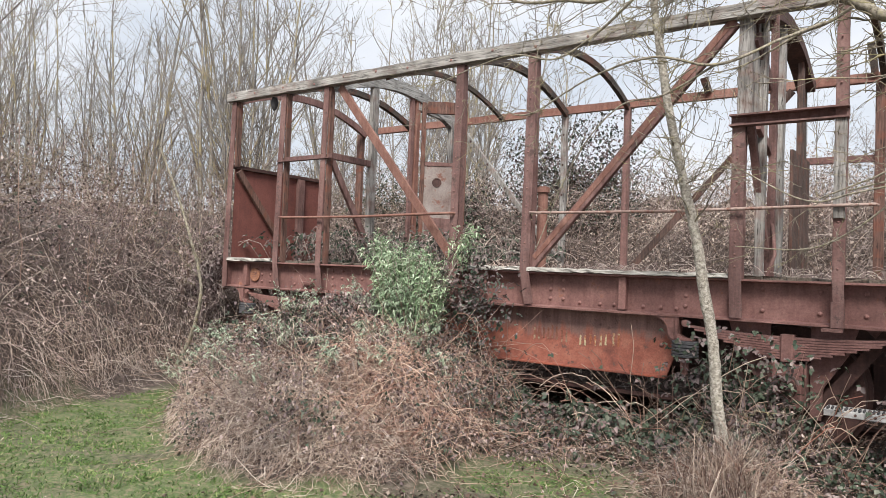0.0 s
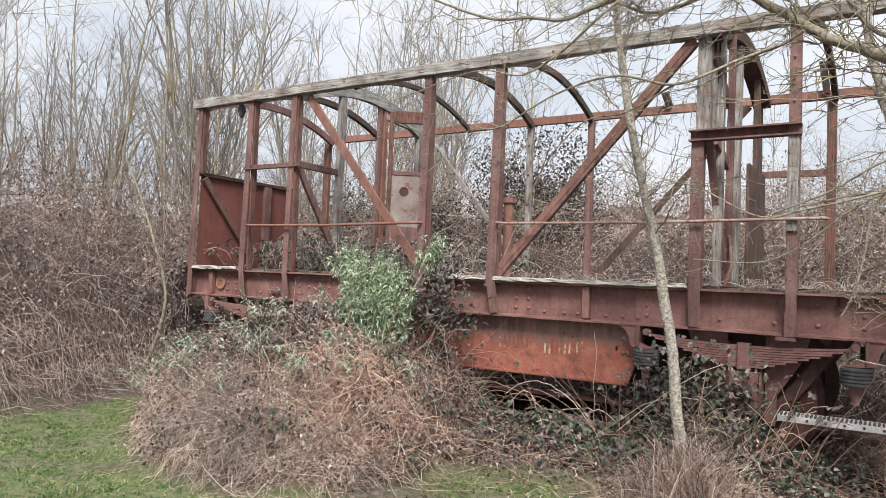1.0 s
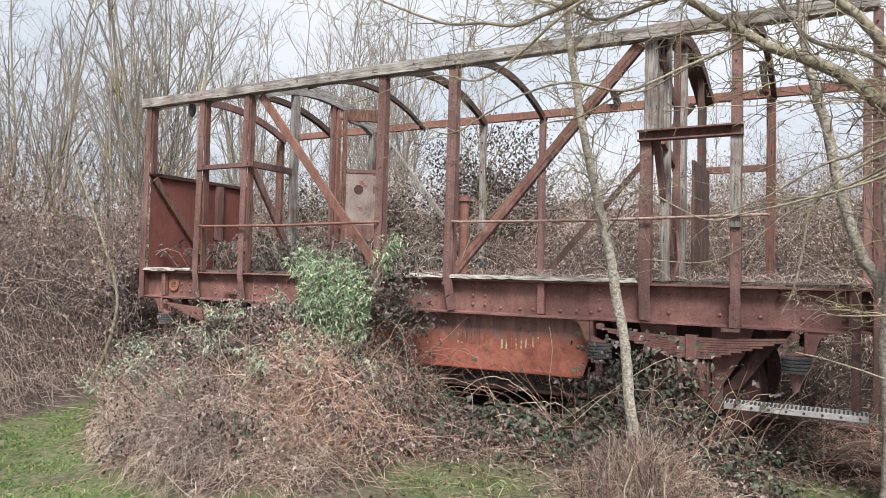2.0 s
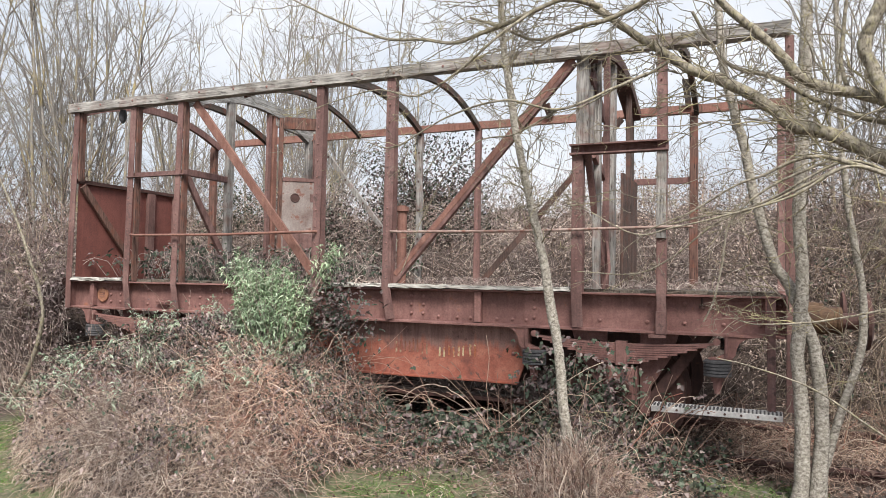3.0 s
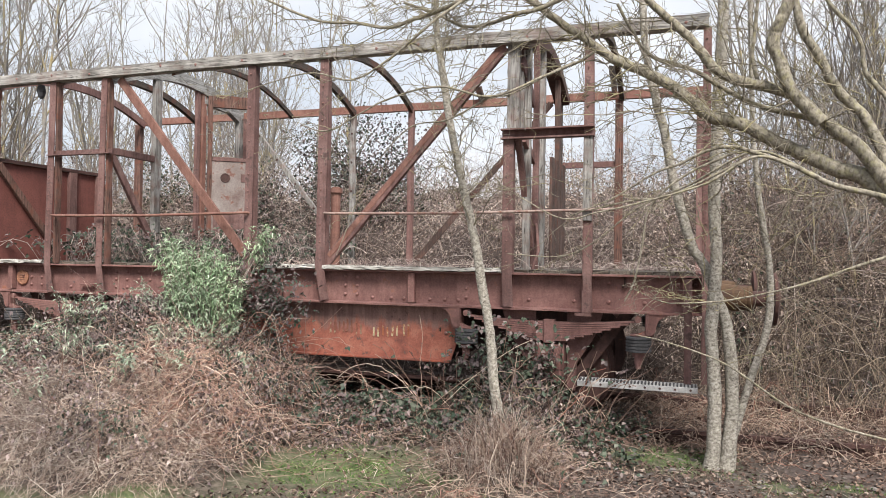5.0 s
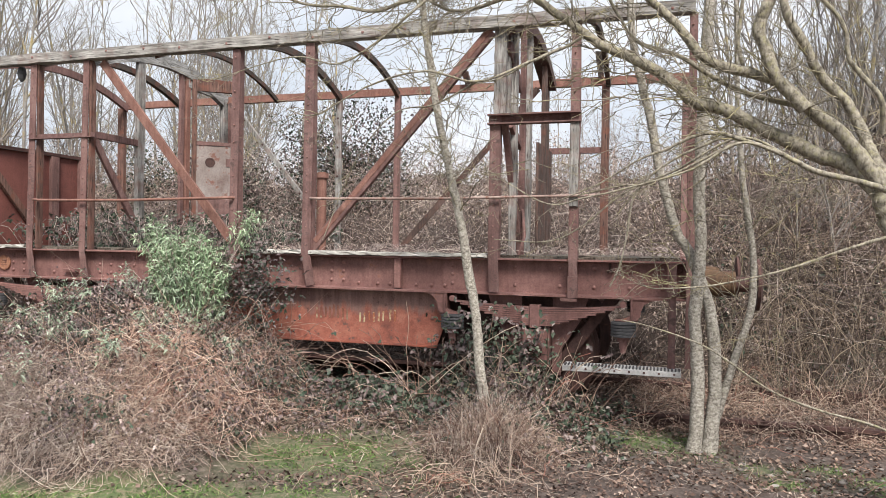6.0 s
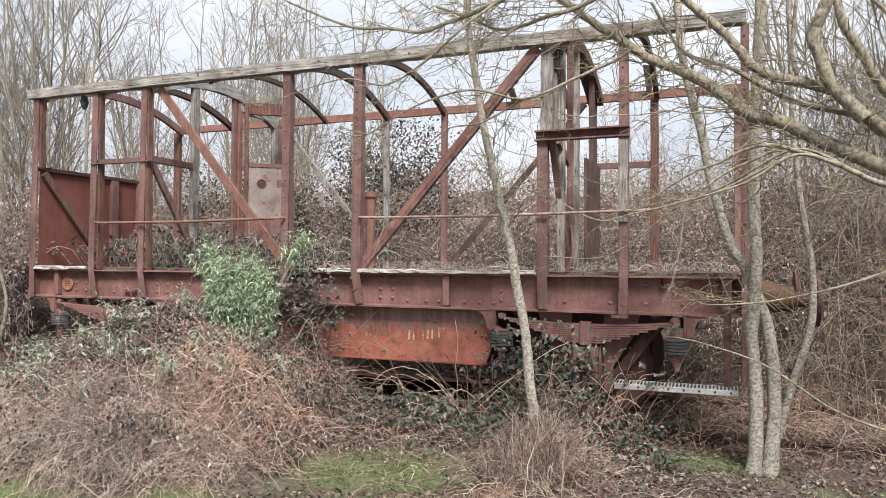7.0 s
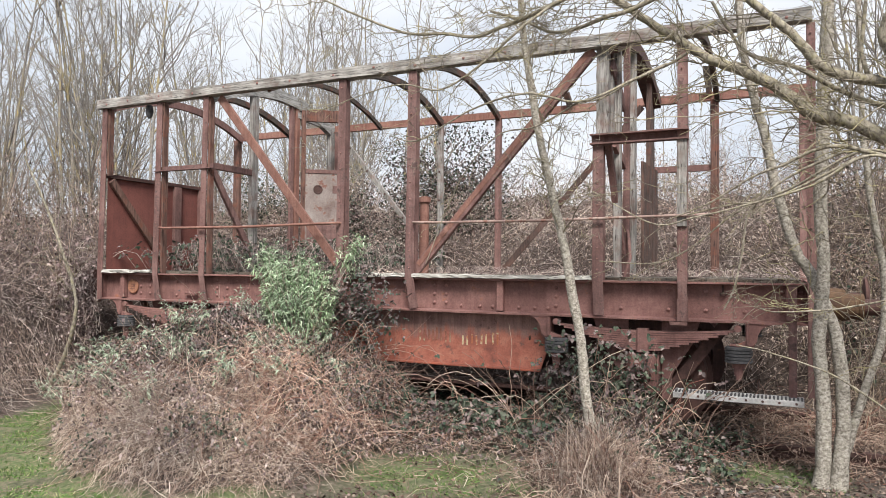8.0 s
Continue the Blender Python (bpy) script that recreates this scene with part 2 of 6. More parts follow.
BARK_NEAR = bark("lichened_pale_bark", [(0.34, (0.1, 0.085, 0.07)), (0.46, (0.24, 0.215, 0.18)), (0.66, (0.5, 0.465, 0.41))], (0.3, 0.285, 0.225), 0.03, 26.0, 1.3)
BARK_LIMB = bark("mossy_limb_bark", [(0.36, (0.08, 0.067, 0.05)), (0.47, (0.2, 0.175, 0.135)), (0.66, (0.36, 0.325, 0.26))], (0.3, 0.275, 0.15), 0.04, 30.0)
TWIG = bark("twig_bark", [(0.3, (0.09, 0.076, 0.06)), (0.7, (0.31, 0.27, 0.21))], (0.38, 0.335, 0.16), 0.06, 5.0)
BARK_FAR = bark("far_trunk_bark", [(0.3, (0.12, 0.108, 0.098)), (0.7, (0.36, 0.335, 0.305))], (0.44, 0.35, 0.14), 0.05, 3.2)
TWIG_FAR = bark("far_twig_bark", [(0.3, (0.13, 0.115, 0.108)), (0.7, (0.34, 0.31, 0.285))], (0.44, 0.35, 0.14), 0.03, 1.6)


def ground_material():
    m, n, l, b = shader("earth_litter_and_turf", 0.95)
    v = mapped(n, l, (1, 1, 1))
    big, fine, mid = noise_of(n, l, v, 1.6, 6, 0.65), noise_of(n, l, v, 90, 4, 0.7), noise_of(n, l, v, 22, 5, 0.7)
    soil = ramp_of(n, l, mid, [(0.3, (0.03, 0.022, 0.019)), (0.5, (0.085, 0.062, 0.053)), (0.7, (0.17, 0.132, 0.115))])
    turf = ramp_of(n, l, mid, [(0.3, (0.045, 0.066, 0.026)), (0.48, (0.1, 0.135, 0.05)), (0.62, (0.2, 0.17, 0.105))])
    at = n.new("ShaderNodeAttribute")
    at.attribute_name = "turf"
    edge = n.new("ShaderNodeMath")
    edge.operation = "MULTIPLY"
    l.new(at.outputs["Fac"], edge.inputs[0])
    l.new(ramp_of(n, l, big, [(0.3, (0.35, 0.35, 0.35)), (0.55, (1, 1, 1))]), edge.inputs[1])
    col = blend_of(n, l, edge.outputs["Value"], soil, turf)
    col = blend_of(n, l, 0.6, col, ramp_of(n, l, fine, [(0.3, (0.4, 0.4, 0.4)), (0.7, (1.3, 1.3, 1.3))]), "MULTIPLY")
    l.new(col, b.inputs["Base Color"])
    bump_on(n, l, b, mid, 0.7, 0.02)
    return m


GROUND = ground_material()


# ---- mesh helpers ----
def part(name, bm, material, parent=None, label=""):
    me = bpy.data.meshes.new(name)
    bmesh.ops.recalc_face_normals(bm, faces=bm.faces[:])
    bm.to_mesh(me)
    bm.free()
    me.materials.append(material)
    ob = new(name, me)
    ob.parent = parent
    return tagged(ob, label) if label else ob


def again(name, data, parent, m):
    ob = new(name, data)
    ob.parent = parent
    ob.matrix_basis = m
    return ob


def arrays(name, verts, faces, material, parent=None, smooth=True):
    """One mesh from numpy vertices and quads."""
    verts, faces = np.asarray(verts, np.float32).reshape(-1, 3), np.asarray(faces, np.int32).reshape(-1, 4)
    me = bpy.data.meshes.new(name)
    me.vertices.add(len(verts))
    me.vertices.foreach_set("co", verts.ravel())
    me.loops.add(faces.size)
    me.loops.foreach_set("vertex_index", faces.ravel())
    me.polygons.add(len(faces))
    me.polygons.foreach_set("loop_start", np.arange(0, faces.size, 4, dtype=np.int32))
    me.polygons.foreach_set("use_smooth", np.full(len(faces), smooth))
    me.update(calc_edges=True)
    me.materials.append(material)
    ob = new(name, me)
    ob.parent = parent
    return ob


def empty(name, place=(0, 0, 0)):
    ob = new(name)
    ob.location = place
    ob.empty_display_size = 0.2
    return ob


def beam(bm, p0, p1, wide, deep, side=(0, 0, 1), steps=1, wear=0.0, shape="box", thick=0.012, bevel=0.004):
    """A bar from p0 to p1: wide along `side`, deep across it. shape: box, angle or channel."""
    p0, p1, side = Vector(p0), Vector(p1), Vector(side)
    ax = (p1 - p0).normalized()
    u = (side - ax * side.dot(ax)).normalized()
    v = ax.cross(u)
    w, d, t = wide / 2, deep / 2, thick
    if shape == "box":
        c = min(bevel, w * 0.4, d * 0.4)
        prof = [(-w + c, -d), (w - c, -d), (w, -d + c), (w, d - c), (w - c, d), (-w + c, d), (-w, d - c), (-w, -d + c)]
    elif shape == "angle":
        prof = [(-w, -d), (w, -d), (w, -d + t), (-w + t, -d + t), (-w + t, d), (-w, d)]
    else:
        prof = [(-w, -d), (w, -d), (w, d), (w - t, d), (w - t, -d + t), (-w + t, -d + t), (-w + t, d), (-w, d)]
    rows = []
    for i in range(steps + 1):
        f = i / steps
        e = wear if steps > 1 else 0
        rows.append([bm.verts.new(p0.lerp(p1, f) + u * (a + random.uniform(-e, e)) + v * (b + random.uniform(-e, e))
                                  + ax * (random.uniform(-3, 3) * e if i in (0, steps) else 0)) for a, b in prof])
    k = len(prof)
    for r0, r1 in zip(rows, rows[1:]):
        for j in range(k):
            bm.faces.new((r0[j], r0[(j + 1) % k], r1[(j + 1) % k], r1[j]))
    bm.faces.new(rows[0])
    bm.faces.new(rows[-1])
    return bm


def box(bm, x0, x1, y0, y1, z0, z1, bevel=0.004):
    return beam(bm, ((x0 + x1) / 2, (y0 + y1) / 2, z0), ((x0 + x1) / 2, (y0 + y1) / 2, z1), x1 - x0, y1 - y0, (1, 0, 0), bevel=bevel)


def bar(name, p0, p1, wide, deep, mat, parent, side=(0, 0, 1), steps=1, wear=0.0, shape="box", label="", thick=0.012):
    return part(name, beam(bmesh.new(), p0, p1, wide, deep, side, steps, wear, shape, thick), mat, parent, label)


def lathe(bm, rings, centre, axis="y", sides=20):
    """Rings of (place along the axis, radius)."""
    c = Vector(centre)
    rows = []
    for a, r in rings:
        row = []
        for i in range(sides):
            s, k = math.sin(i * math.tau / sides) * r, math.cos(i * math.tau / sides) * r
            row.append(bm.verts.new(c + Vector({"x": (a, s, k), "y": (s, a, k), "z": (s, k, a)}[axis])))
        rows.append(row)
    for r0, r1 in zip(rows, rows[1:]):
        for i in range(sides):
            bm.faces.new((r0[i], r0[(i + 1) % sides], r1[(i + 1) % sides], r1[i]))
    bm.faces.new(rows[0])
    bm.faces.new(rows[-1])
    return bm


def prism(bm, outline, y0, y1):
    """An outline in x and z, from y0 to y1."""
    a = [bm.verts.new((x, y0, z)) for x, z in outline]
    b = [bm.verts.new((x, y1, z)) for x, z in outline]
    k = len(outline)
    for i in range(k):
        bm.faces.new((a[i], a[(i + 1) % k], b[(i + 1) % k], b[i]))
    bm.faces.new(a)
    bm.faces.new(b)
    return bm


def tubes(paths, radii, sides=3):
    """Vertices and quads of many thin tubes: paths (n, k, 3), radii (n, k)."""
    P, R = np.asarray(paths, float), np.asarray(radii, float)
    n, k = P.shape[:2]
    T = np.gradient(P, axis=1)
    T /= np.linalg.norm(T, axis=2, keepdims=True) + 1e-9
    ref = np.eye(3)[np.abs(T).max(1).argmin(1)][:, None, :]
    U = np.cross(T, ref)
    U /= np.linalg.norm(U, axis=2, keepdims=True) + 1e-9
    W = np.cross(T, U)
    a = np.arange(sides) * (2 * np.pi / sides)
    V = P[:, :, None] + R[:, :, None, None] * (U[:, :, None] * np.cos(a)[:, None] + W[:, :, None] * np.sin(a)[:, None])
    i = np.arange(n)[:, None, None] * (k * sides)
    j = np.arange(k - 1)[None, :, None] * sides
    s, s1 = np.arange(sides)[None, None], (np.arange(sides)[None, None] + 1) % sides
    F = np.stack([i + j + s, i + j + s1, i + j + sides + s1, i + j + sides + s], -1)
    return V.reshape(-1, 3), F.reshape(-1, 4)


def joined(batches):
    V, F, at = [], [], 0
    for v, f in batches:
        V.append(v)
        F.append(f + at)
        at += len(v)
    return np.concatenate(V), np.concatenate(F)


def leaves(rng, places, length, width, ways=None, fold=0.35, droop=0.3, oval=False, ups=None):
    """Small folded leaves: bent diamonds, or ovals of two halves along a midrib."""
    P = np.asarray(places, float)
    n = len(P)
    if ways is None:
        ways = rng.normal(size=(n, 3)) * (1, 1, 0.6)
    D = ways / (np.linalg.norm(ways, axis=1, keepdims=True) + 1e-9)
    up = rng.normal(size=(n, 3)) * 0.6 + (0, 0, 1) if ups is None else ups
    S = np.cross(D, up)
    S /= np.linalg.norm(S, axis=1, keepdims=True) + 1e-9
    N = np.cross(S, D)
    L = (rng.uniform(0.6, 1.3, (n, 1)) * length)
    Wd = L * width / length / 2
    sag = np.array([0, 0, 1]) * L * droop
    tip = P + D * L - sag
    if not oval:
        mid = P + D * L * 0.45
        V = np.stack([P, mid + S * Wd + N * Wd * fold, tip, mid - S * Wd + N * Wd * fold], 1)
        return V.reshape(-1, 3), np.arange(4 * n).reshape(-1, 4)
    low, high = P + D * L * 0.3 - sag * 0.1, P + D * L * 0.68 - sag * 0.45
    out, top = Wd * 1.05, Wd * 0.8
    V = np.stack([P, low + S * out + N * out * fold, high + S * top + N * top * fold, tip, high - S * top + N * top * fold, low - S * out + N * out * fold], 1)
    F = np.array([[0, 1, 2, 3], [0, 3, 4, 5]])[None] + 6 * np.arange(n)[:, None, None]
    return V.reshape(-1, 3), F.reshape(-1, 4)


def trefoils(rng, places, length, width, tilt=0.7):
    """Bramble leaves: three oval leaflets on one point."""
    P = np.asarray(places, float)
    n = len(P)
    D = rng.normal(size=(n, 3)) * (1, 1, 0.35) + (0, -0.35, -0.15)
    D /= np.linalg.norm(D, axis=1, keepdims=True)
    up = rng.normal(size=(n, 3)) * tilt + (0, -0.5, 0.9)
    S = np.cross(D, up)
    S /= np.linalg.norm(S, axis=1, keepdims=True) + 1e-9
    ways = np.concatenate([D, D * 0.25 + S, D * 0.25 - S])
    return leaves(rng, np.concatenate([P] * 3), length, width, ways, 0.3, 0.18, True, np.concatenate([up] * 3))


# ---- ground ----
def sstep(a, b, v):
    f = np.clip((v - a) / (b - a), 0, 1)
    return f * f * (3 - 2 * f)


def waves(x, y):
    return (np.sin(x * 1.7 + y * 0.9) * np.sin(y * 2.1 - x * 0.6) * 0.5 + np.sin(x * 4.3 - y * 2.7 + 1) * np.sin(y * 3.9 + x * 1.9) * 0.3
            + np.sin(x * 9.1 + y * 7.3) * np.sin(y * 8.7 - x * 6.1) * 0.2)


def left_edge(y):
    return np.interp(y, [-7, -4, -3, -2.2, -1.3, -0.7, 0.0, 3], [1.6, 1.35, 1.15, 0.75, 0.4, 0.1, -0.1, -0.2])


def back_edge(x):
    return np.interp(x, [-1, 7.2, 8.0, 11, 14], [3.0, 2.9, 2.35, 2.1, 0.5])


def mound(x, y):
    r2 = ((x - 2.5 - 0.55 * np.clip(-y - 0.6, 0, 2)) / 1.85) ** 2 + ((y + 0.1) / 2.6) ** 2
    big = 0.88 * np.clip(1 - r2, 0, 1) ** 0.75 * sstep(0.55, -0.05, y)
    hump = 0.42 * np.exp(-((x - 6.0) / 0.55) ** 2 - ((y + 0.15) / 0.42) ** 2)
    big = big * (1 - 0.5 * sstep(2.9, 1.5, x) * sstep(-1.3, -0.35, y))
    low = 0.14 * np.exp(-((x - 5.0) / 0.9) ** 2 - ((y + 0.3) / 0.6) ** 2)
    tuft = 0.24 * np.exp(-((x - 6.08) / 0.36) ** 2 - ((y + 0.98) / 0.28) ** 2)
    return np.maximum(np.maximum(big, hump), np.maximum(low, tuft))


def thicket(x, y):
    d = left_edge(y) - x
    left = np.where(d > 0, 2.15 * (1 - np.exp(-np.maximum(d, 0) / 0.75)) + 0.06 * np.clip(d, 0, 12), 0)
    e = y - back_edge(x)
    back = np.where(e > 0, 2.75 * (1 - np.exp(-np.maximum(e, 0) / 0.85)) + 0.05 * np.clip(e, 0, 10), 0)
    return np.maximum(left, back)


def cover(x, y):
    """Height of the plant cover over the bare ground."""
    h = np.maximum(mound(x, y), thicket(x, y))
    return h * (1 + 0.16 * waves(x, y)) + 0.16 * np.clip(mound(x, y) * 2, 0, 1) * waves(x * 1.7 + 3, y * 1.9)


def soil_z(x, y):
    return -0.1 + 0.025 * waves(x * 0.9, y * 0.9)


def top_z(x, y):
    return soil_z(x, y) + cover(x, y)


def turf_of(x, y):
    lawn = sstep(-0.4, 0.9, 4.7 - x - 0.4 * (y + 3) + 0.5 * waves(x * 0.8, y * 0.8)) * sstep(-1.7, -2.2, y) * (0.75 + 0.3 * waves(x * 1.9, y * 1.7)) + sstep(0.1, 0.5, x - left_edge(y)) * sstep(2.4, 1.7, x) * sstep(-0.5, -1.0, y)
    lawn = lawn + sstep(-2.0, -2.35, y + 0.25 * waves(x * 2.3, y * 2.1)) * sstep(6.3, 5.2, x) * (0.8 + 0.4 * waves(x * 2.7, y * 2.9))
    patch = np.exp(-((x - 5.05) / 0.7) ** 2 - ((y + 1.35) / 0.5) ** 2) * 1.3
    tuft = np.exp(-((x - 7.2) / 0.35) ** 2 - ((y + 0.25) / 0.3) ** 2)
    for cx, cy, r in ((7.85, -0.72, 0.16), (8.25, -0.62, 0.14), (7.95, -1.02, 0.12), (8.55, -0.85, 0.2), (6.85, -0.35, 0.14)):
        tuft = tuft + 0.8 * np.exp(-((x - cx) / r) ** 2 - ((y - cy) / (r * 0.8)) ** 2)
    return np.clip(lawn + patch + tuft, 0, 1) * (cover(x, y) < 0.12)


def build_ground():
    far = np.array([20, 30, 45, 70, 120, 250, 600])
    xs = np.concatenate([-far[::-1] - 2, np.arange(-14, 18.01, 0.14), far + 4])
    ys = np.concatenate([-far[::-1], np.arange(-9, 14.01, 0.14), far])
    X, Y = np.meshgrid(xs, ys, indexing="ij")
    near = (np.abs(X) < 22) & (np.abs(Y) < 20)
    Z = soil_z(X, Y) + np.where(near, np.where(thicket(X, Y) > mound(X, Y), 0.84, 0.5) * cover(X, Y), 0.0)
    Z += np.where(near, 0.012 * np.random.default_rng(3).normal(size=Z.shape), 0)
    a, b = X.shape
    i = np.arange(a * b).reshape(a, b)
    F = np.stack([i[:-1, :-1], i[1:, :-1], i[1:, 1:], i[:-1, 1:]], -1)
    ob = arrays("ground", np.stack([X, Y, Z], -1), F, GROUND)
    at = ob.data.attributes.new("turf", "FLOAT", "POINT")
    at.data.foreach_set("value", turf_of(X, Y).astype(np.float32).ravel())
    tagged(ob, "rough grass, bare earth and leaf litter beside the track", "ground", kind="structure")


build_ground()


# ---- track ----
def build_track():
    for y in (0.28, 1.78):
        bm = bmesh.new()
        prof = [(-0.065, -0.16), (0.065, -0.16), (0.065, -0.145), (0.012, -0.13), (0.012, -0.04), (0.034, -0.03), (0.034, 0.0), (-0.034, 0.0), (-0.034, -0.03), (-0.012, -0.04), (-0.012, -0.13), (-0.065, -0.145)]
        a = [bm.verts.new((-4, y + u, w)) for u, w in prof]
        b = [bm.verts.new((16, y + u, w)) for u, w in prof]
        for i in range(len(prof)):
            j = (i + 1) % len(prof)
            bm.faces.new((a[i], a[j], b[j], b[i]))
        bm.faces.new(a)
        bm.faces.new(b)
        tagged(part("rail", bm, RUST_DARK), "dark rusty rail half buried in litter", "rail", "rails of the siding")
    for k in range(24):
        x = -3.5 + 0.76 * k + random.uniform(-0.03, 0.03)
        ob = part("sleeper", box(bmesh.new(), -0.125, 0.125, -1.3, 1.3, -0.09, 0.06, 0.012), SLEEPER)
        ob.matrix_world = pose(x, 1.03, -0.20, 0, 0, random.uniform(-1, 1))
        tagged(ob, "rotting timber sleeper sunk in the earth", "sleeper", "sleepers of the siding")


build_track()

# ---- brake van ----
W, Z_SOLE0, Z_SOLE1, Z_RAIL = 2.35, 0.93, 1.233, 3.135
van = empty("brake_van", (3.7, W / 2, 0.0))
tagged(van, "derelict railway brake van stripped to its rusty frame on the siding", "railway wagon")
bpy.context.view_layer.update()
van_m = Matrix.Translation((3.7, W / 2, 0.0)).inverted()


def adopt(ob):
    """Parts are made in the place's own metres; this keeps them there under the van."""
    if ob.parent == van:
        ob.matrix_basis = van_m.copy()
    return ob


def vpart(name, bm, mat, label=""):
    return adopt(part(name, bm, mat, van, label))


def vbar(*a, **k):
    return adopt(bar(a[0], a[1], a[2], a[3], a[4], a[5], van, **k))


def rivet_mesh():
    bm = bmesh.new()
    lathe(bm, [(0.0, 0.017), (-0.008, 0.015), (-0.014, 0.006)], (0, 0, 0), "y", 8)
    me = bpy.data.meshes.new("rivet")
    bmesh.ops.recalc_face_normals(bm, faces=bm.faces[:])
    bm.to_mesh(me)
    bm.free()
    me.materials.append(RUST)
    return me


RIVET = rivet_mesh()


def rivets(parent, places, size=1.0):
    for x, y, z in places:
        ob = again("rivet", RIVET, parent, Matrix.Translation((x, y, z)) @ Matrix.Diagonal((size, size, size, 1)))


def solebar(near):
    """A deep channel, open outwards, with rivets and upright stiffeners."""
    s = 1 if near else -1
    y = lambda v: v if near else W - v
    bm = bmesh.new()
    prof = [(-0.035, Z_SOLE0), (0.065, Z_SOLE0), (0.065, Z_SOLE1), (-0.035, Z_SOLE1), (-0.035, Z_SOLE1 - 0.014), (0.048, Z_SOLE1 - 0.022), (0.048, Z_SOLE0 + 0.022), (-0.035, Z_SOLE0 + 0.014)]
    rows = []
    n = 50
    for i in range(n + 1):
        x = 0.1 + 7.3 * i / n
        rows.append([bm.verts.new((x, y(a + random.uniform(-0.002, 0.002)), b + random.uniform(-0.002, 0.002))) for a, b in prof])
    for r0, r1 in zip(rows, rows[1:]):
        for j in range(8):
            bm.faces.new((r0[j], r0[(j + 1) % 8], r1[(j + 1) % 8], r1[j]))
    bm.faces.new(rows[0])
    bm.faces.new(rows[-1])
    ob = vpart("solebar", bm, RUST, "deep rusty riveted steel side girder")
    if not near:
        return ob
    for x in (0.42, 3.70, 5.005, 7.265):
        st = part("stiffener", beam(bmesh.new(), (x, 0.015, Z_SOLE0 + 0.03), (x, 0.015, Z_SOLE1 - 0.02), 0.06, 0.055, (1, 0, 0)), RUST, ob)
    spots = []
    for x in (0.66, 0.80, 1.78, 1.92, 2.06, 2.2, 4.352, 4.47):
        spots += [(x, 0.048, z) for z in (1.165, 1.09, 1.012)]
    for x in (4.62, 4.80, 4.92, 5.16, 5.30, 5.42):
        spots.append((x, 0.048, 0.99))
    for x in (5.487, 6.03, 6.40, 6.675, 6.952, 7.2, 7.33):
        spots += [(x, 0.048, z) for z in (1.162, 1.013)]
    spots += [(5.487, 0.048, 1.09), (6.952, 0.048, 1.09), (1.2, 0.048, 1.15), (1.2, 0.048, 1.0), (2.5, 0.048, 1.15), (2.5, 0.048, 1.0)]
    rivets(ob, spots, 1.0)
    lug = part("lug", beam(bmesh.new(), (1.36, 0.01, 1.03), (1.50, 0.01, 1.022), 0.018, 0.03), RUST, ob)
    bolt = part("bolt", lathe(bmesh.new(), [(-0.02, 0.02), (0.03, 0.02)], (1.51, 0.0, 1.022), "y", 6), RUST, ob)
    hook = part("drain_bolt", lathe(bmesh.new(), [(0, 0.022), (0.02, 0.022), (0.022, 0.008), (0.08, 0.008)], (6.80, 0.03, 1.13), "z", 8), RUST_DARK, ob)
    disc = part("maker_plate", lathe(bmesh.new(), [(0.042, 0.08), (0.03, 0.08), (0.026, 0.068), (0.03, 0.064)], (0.545, 0, 1.083), "y", 22), ORANGE_PAINT, ob, "small round faded orange plate")
    for dz in (0.03, 0.0, -0.03):
        part("lettering", beam(bmesh.new(), (0.512, 0.0275, 1.083 + dz * 0.8), (0.578, 0.0275, 1.083 + dz * 0.8), 0.007, 0.006), RUST_BRIGHT, disc)
    return ob


solebar(True)
solebar(False)
for x, lab in ((0.08, ""), (7.42, "")):
    vbar("headstock", (x, -0.02, 1.08), (x, W + 0.02, 1.08), 0.31, 0.06, RUST, side=(0, 0, 1))
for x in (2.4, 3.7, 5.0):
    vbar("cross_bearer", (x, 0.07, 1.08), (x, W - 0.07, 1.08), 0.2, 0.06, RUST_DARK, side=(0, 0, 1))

# side posts: an iron strap outside and a timber or angle behind it
POSTS = [(0.055, 0.08, 0.93, 3.13, 0.07), (0.925, 0.078, 0.94, 3.13, 0.075), (1.60, 0.072, 0.955, 3.13, 0.08), (3.335, 0.082, 1.0, 3.13, 0.07),
         (4.095, 0.088, 0.955, 3.13, 0.05), (5.815, 0.09, 0.955, 2.36, 0.05), (6.475, 0.075, 0.93, 3.13, 0.06), (7.37, 0.06, 0.42, 3.13, 0.04)]


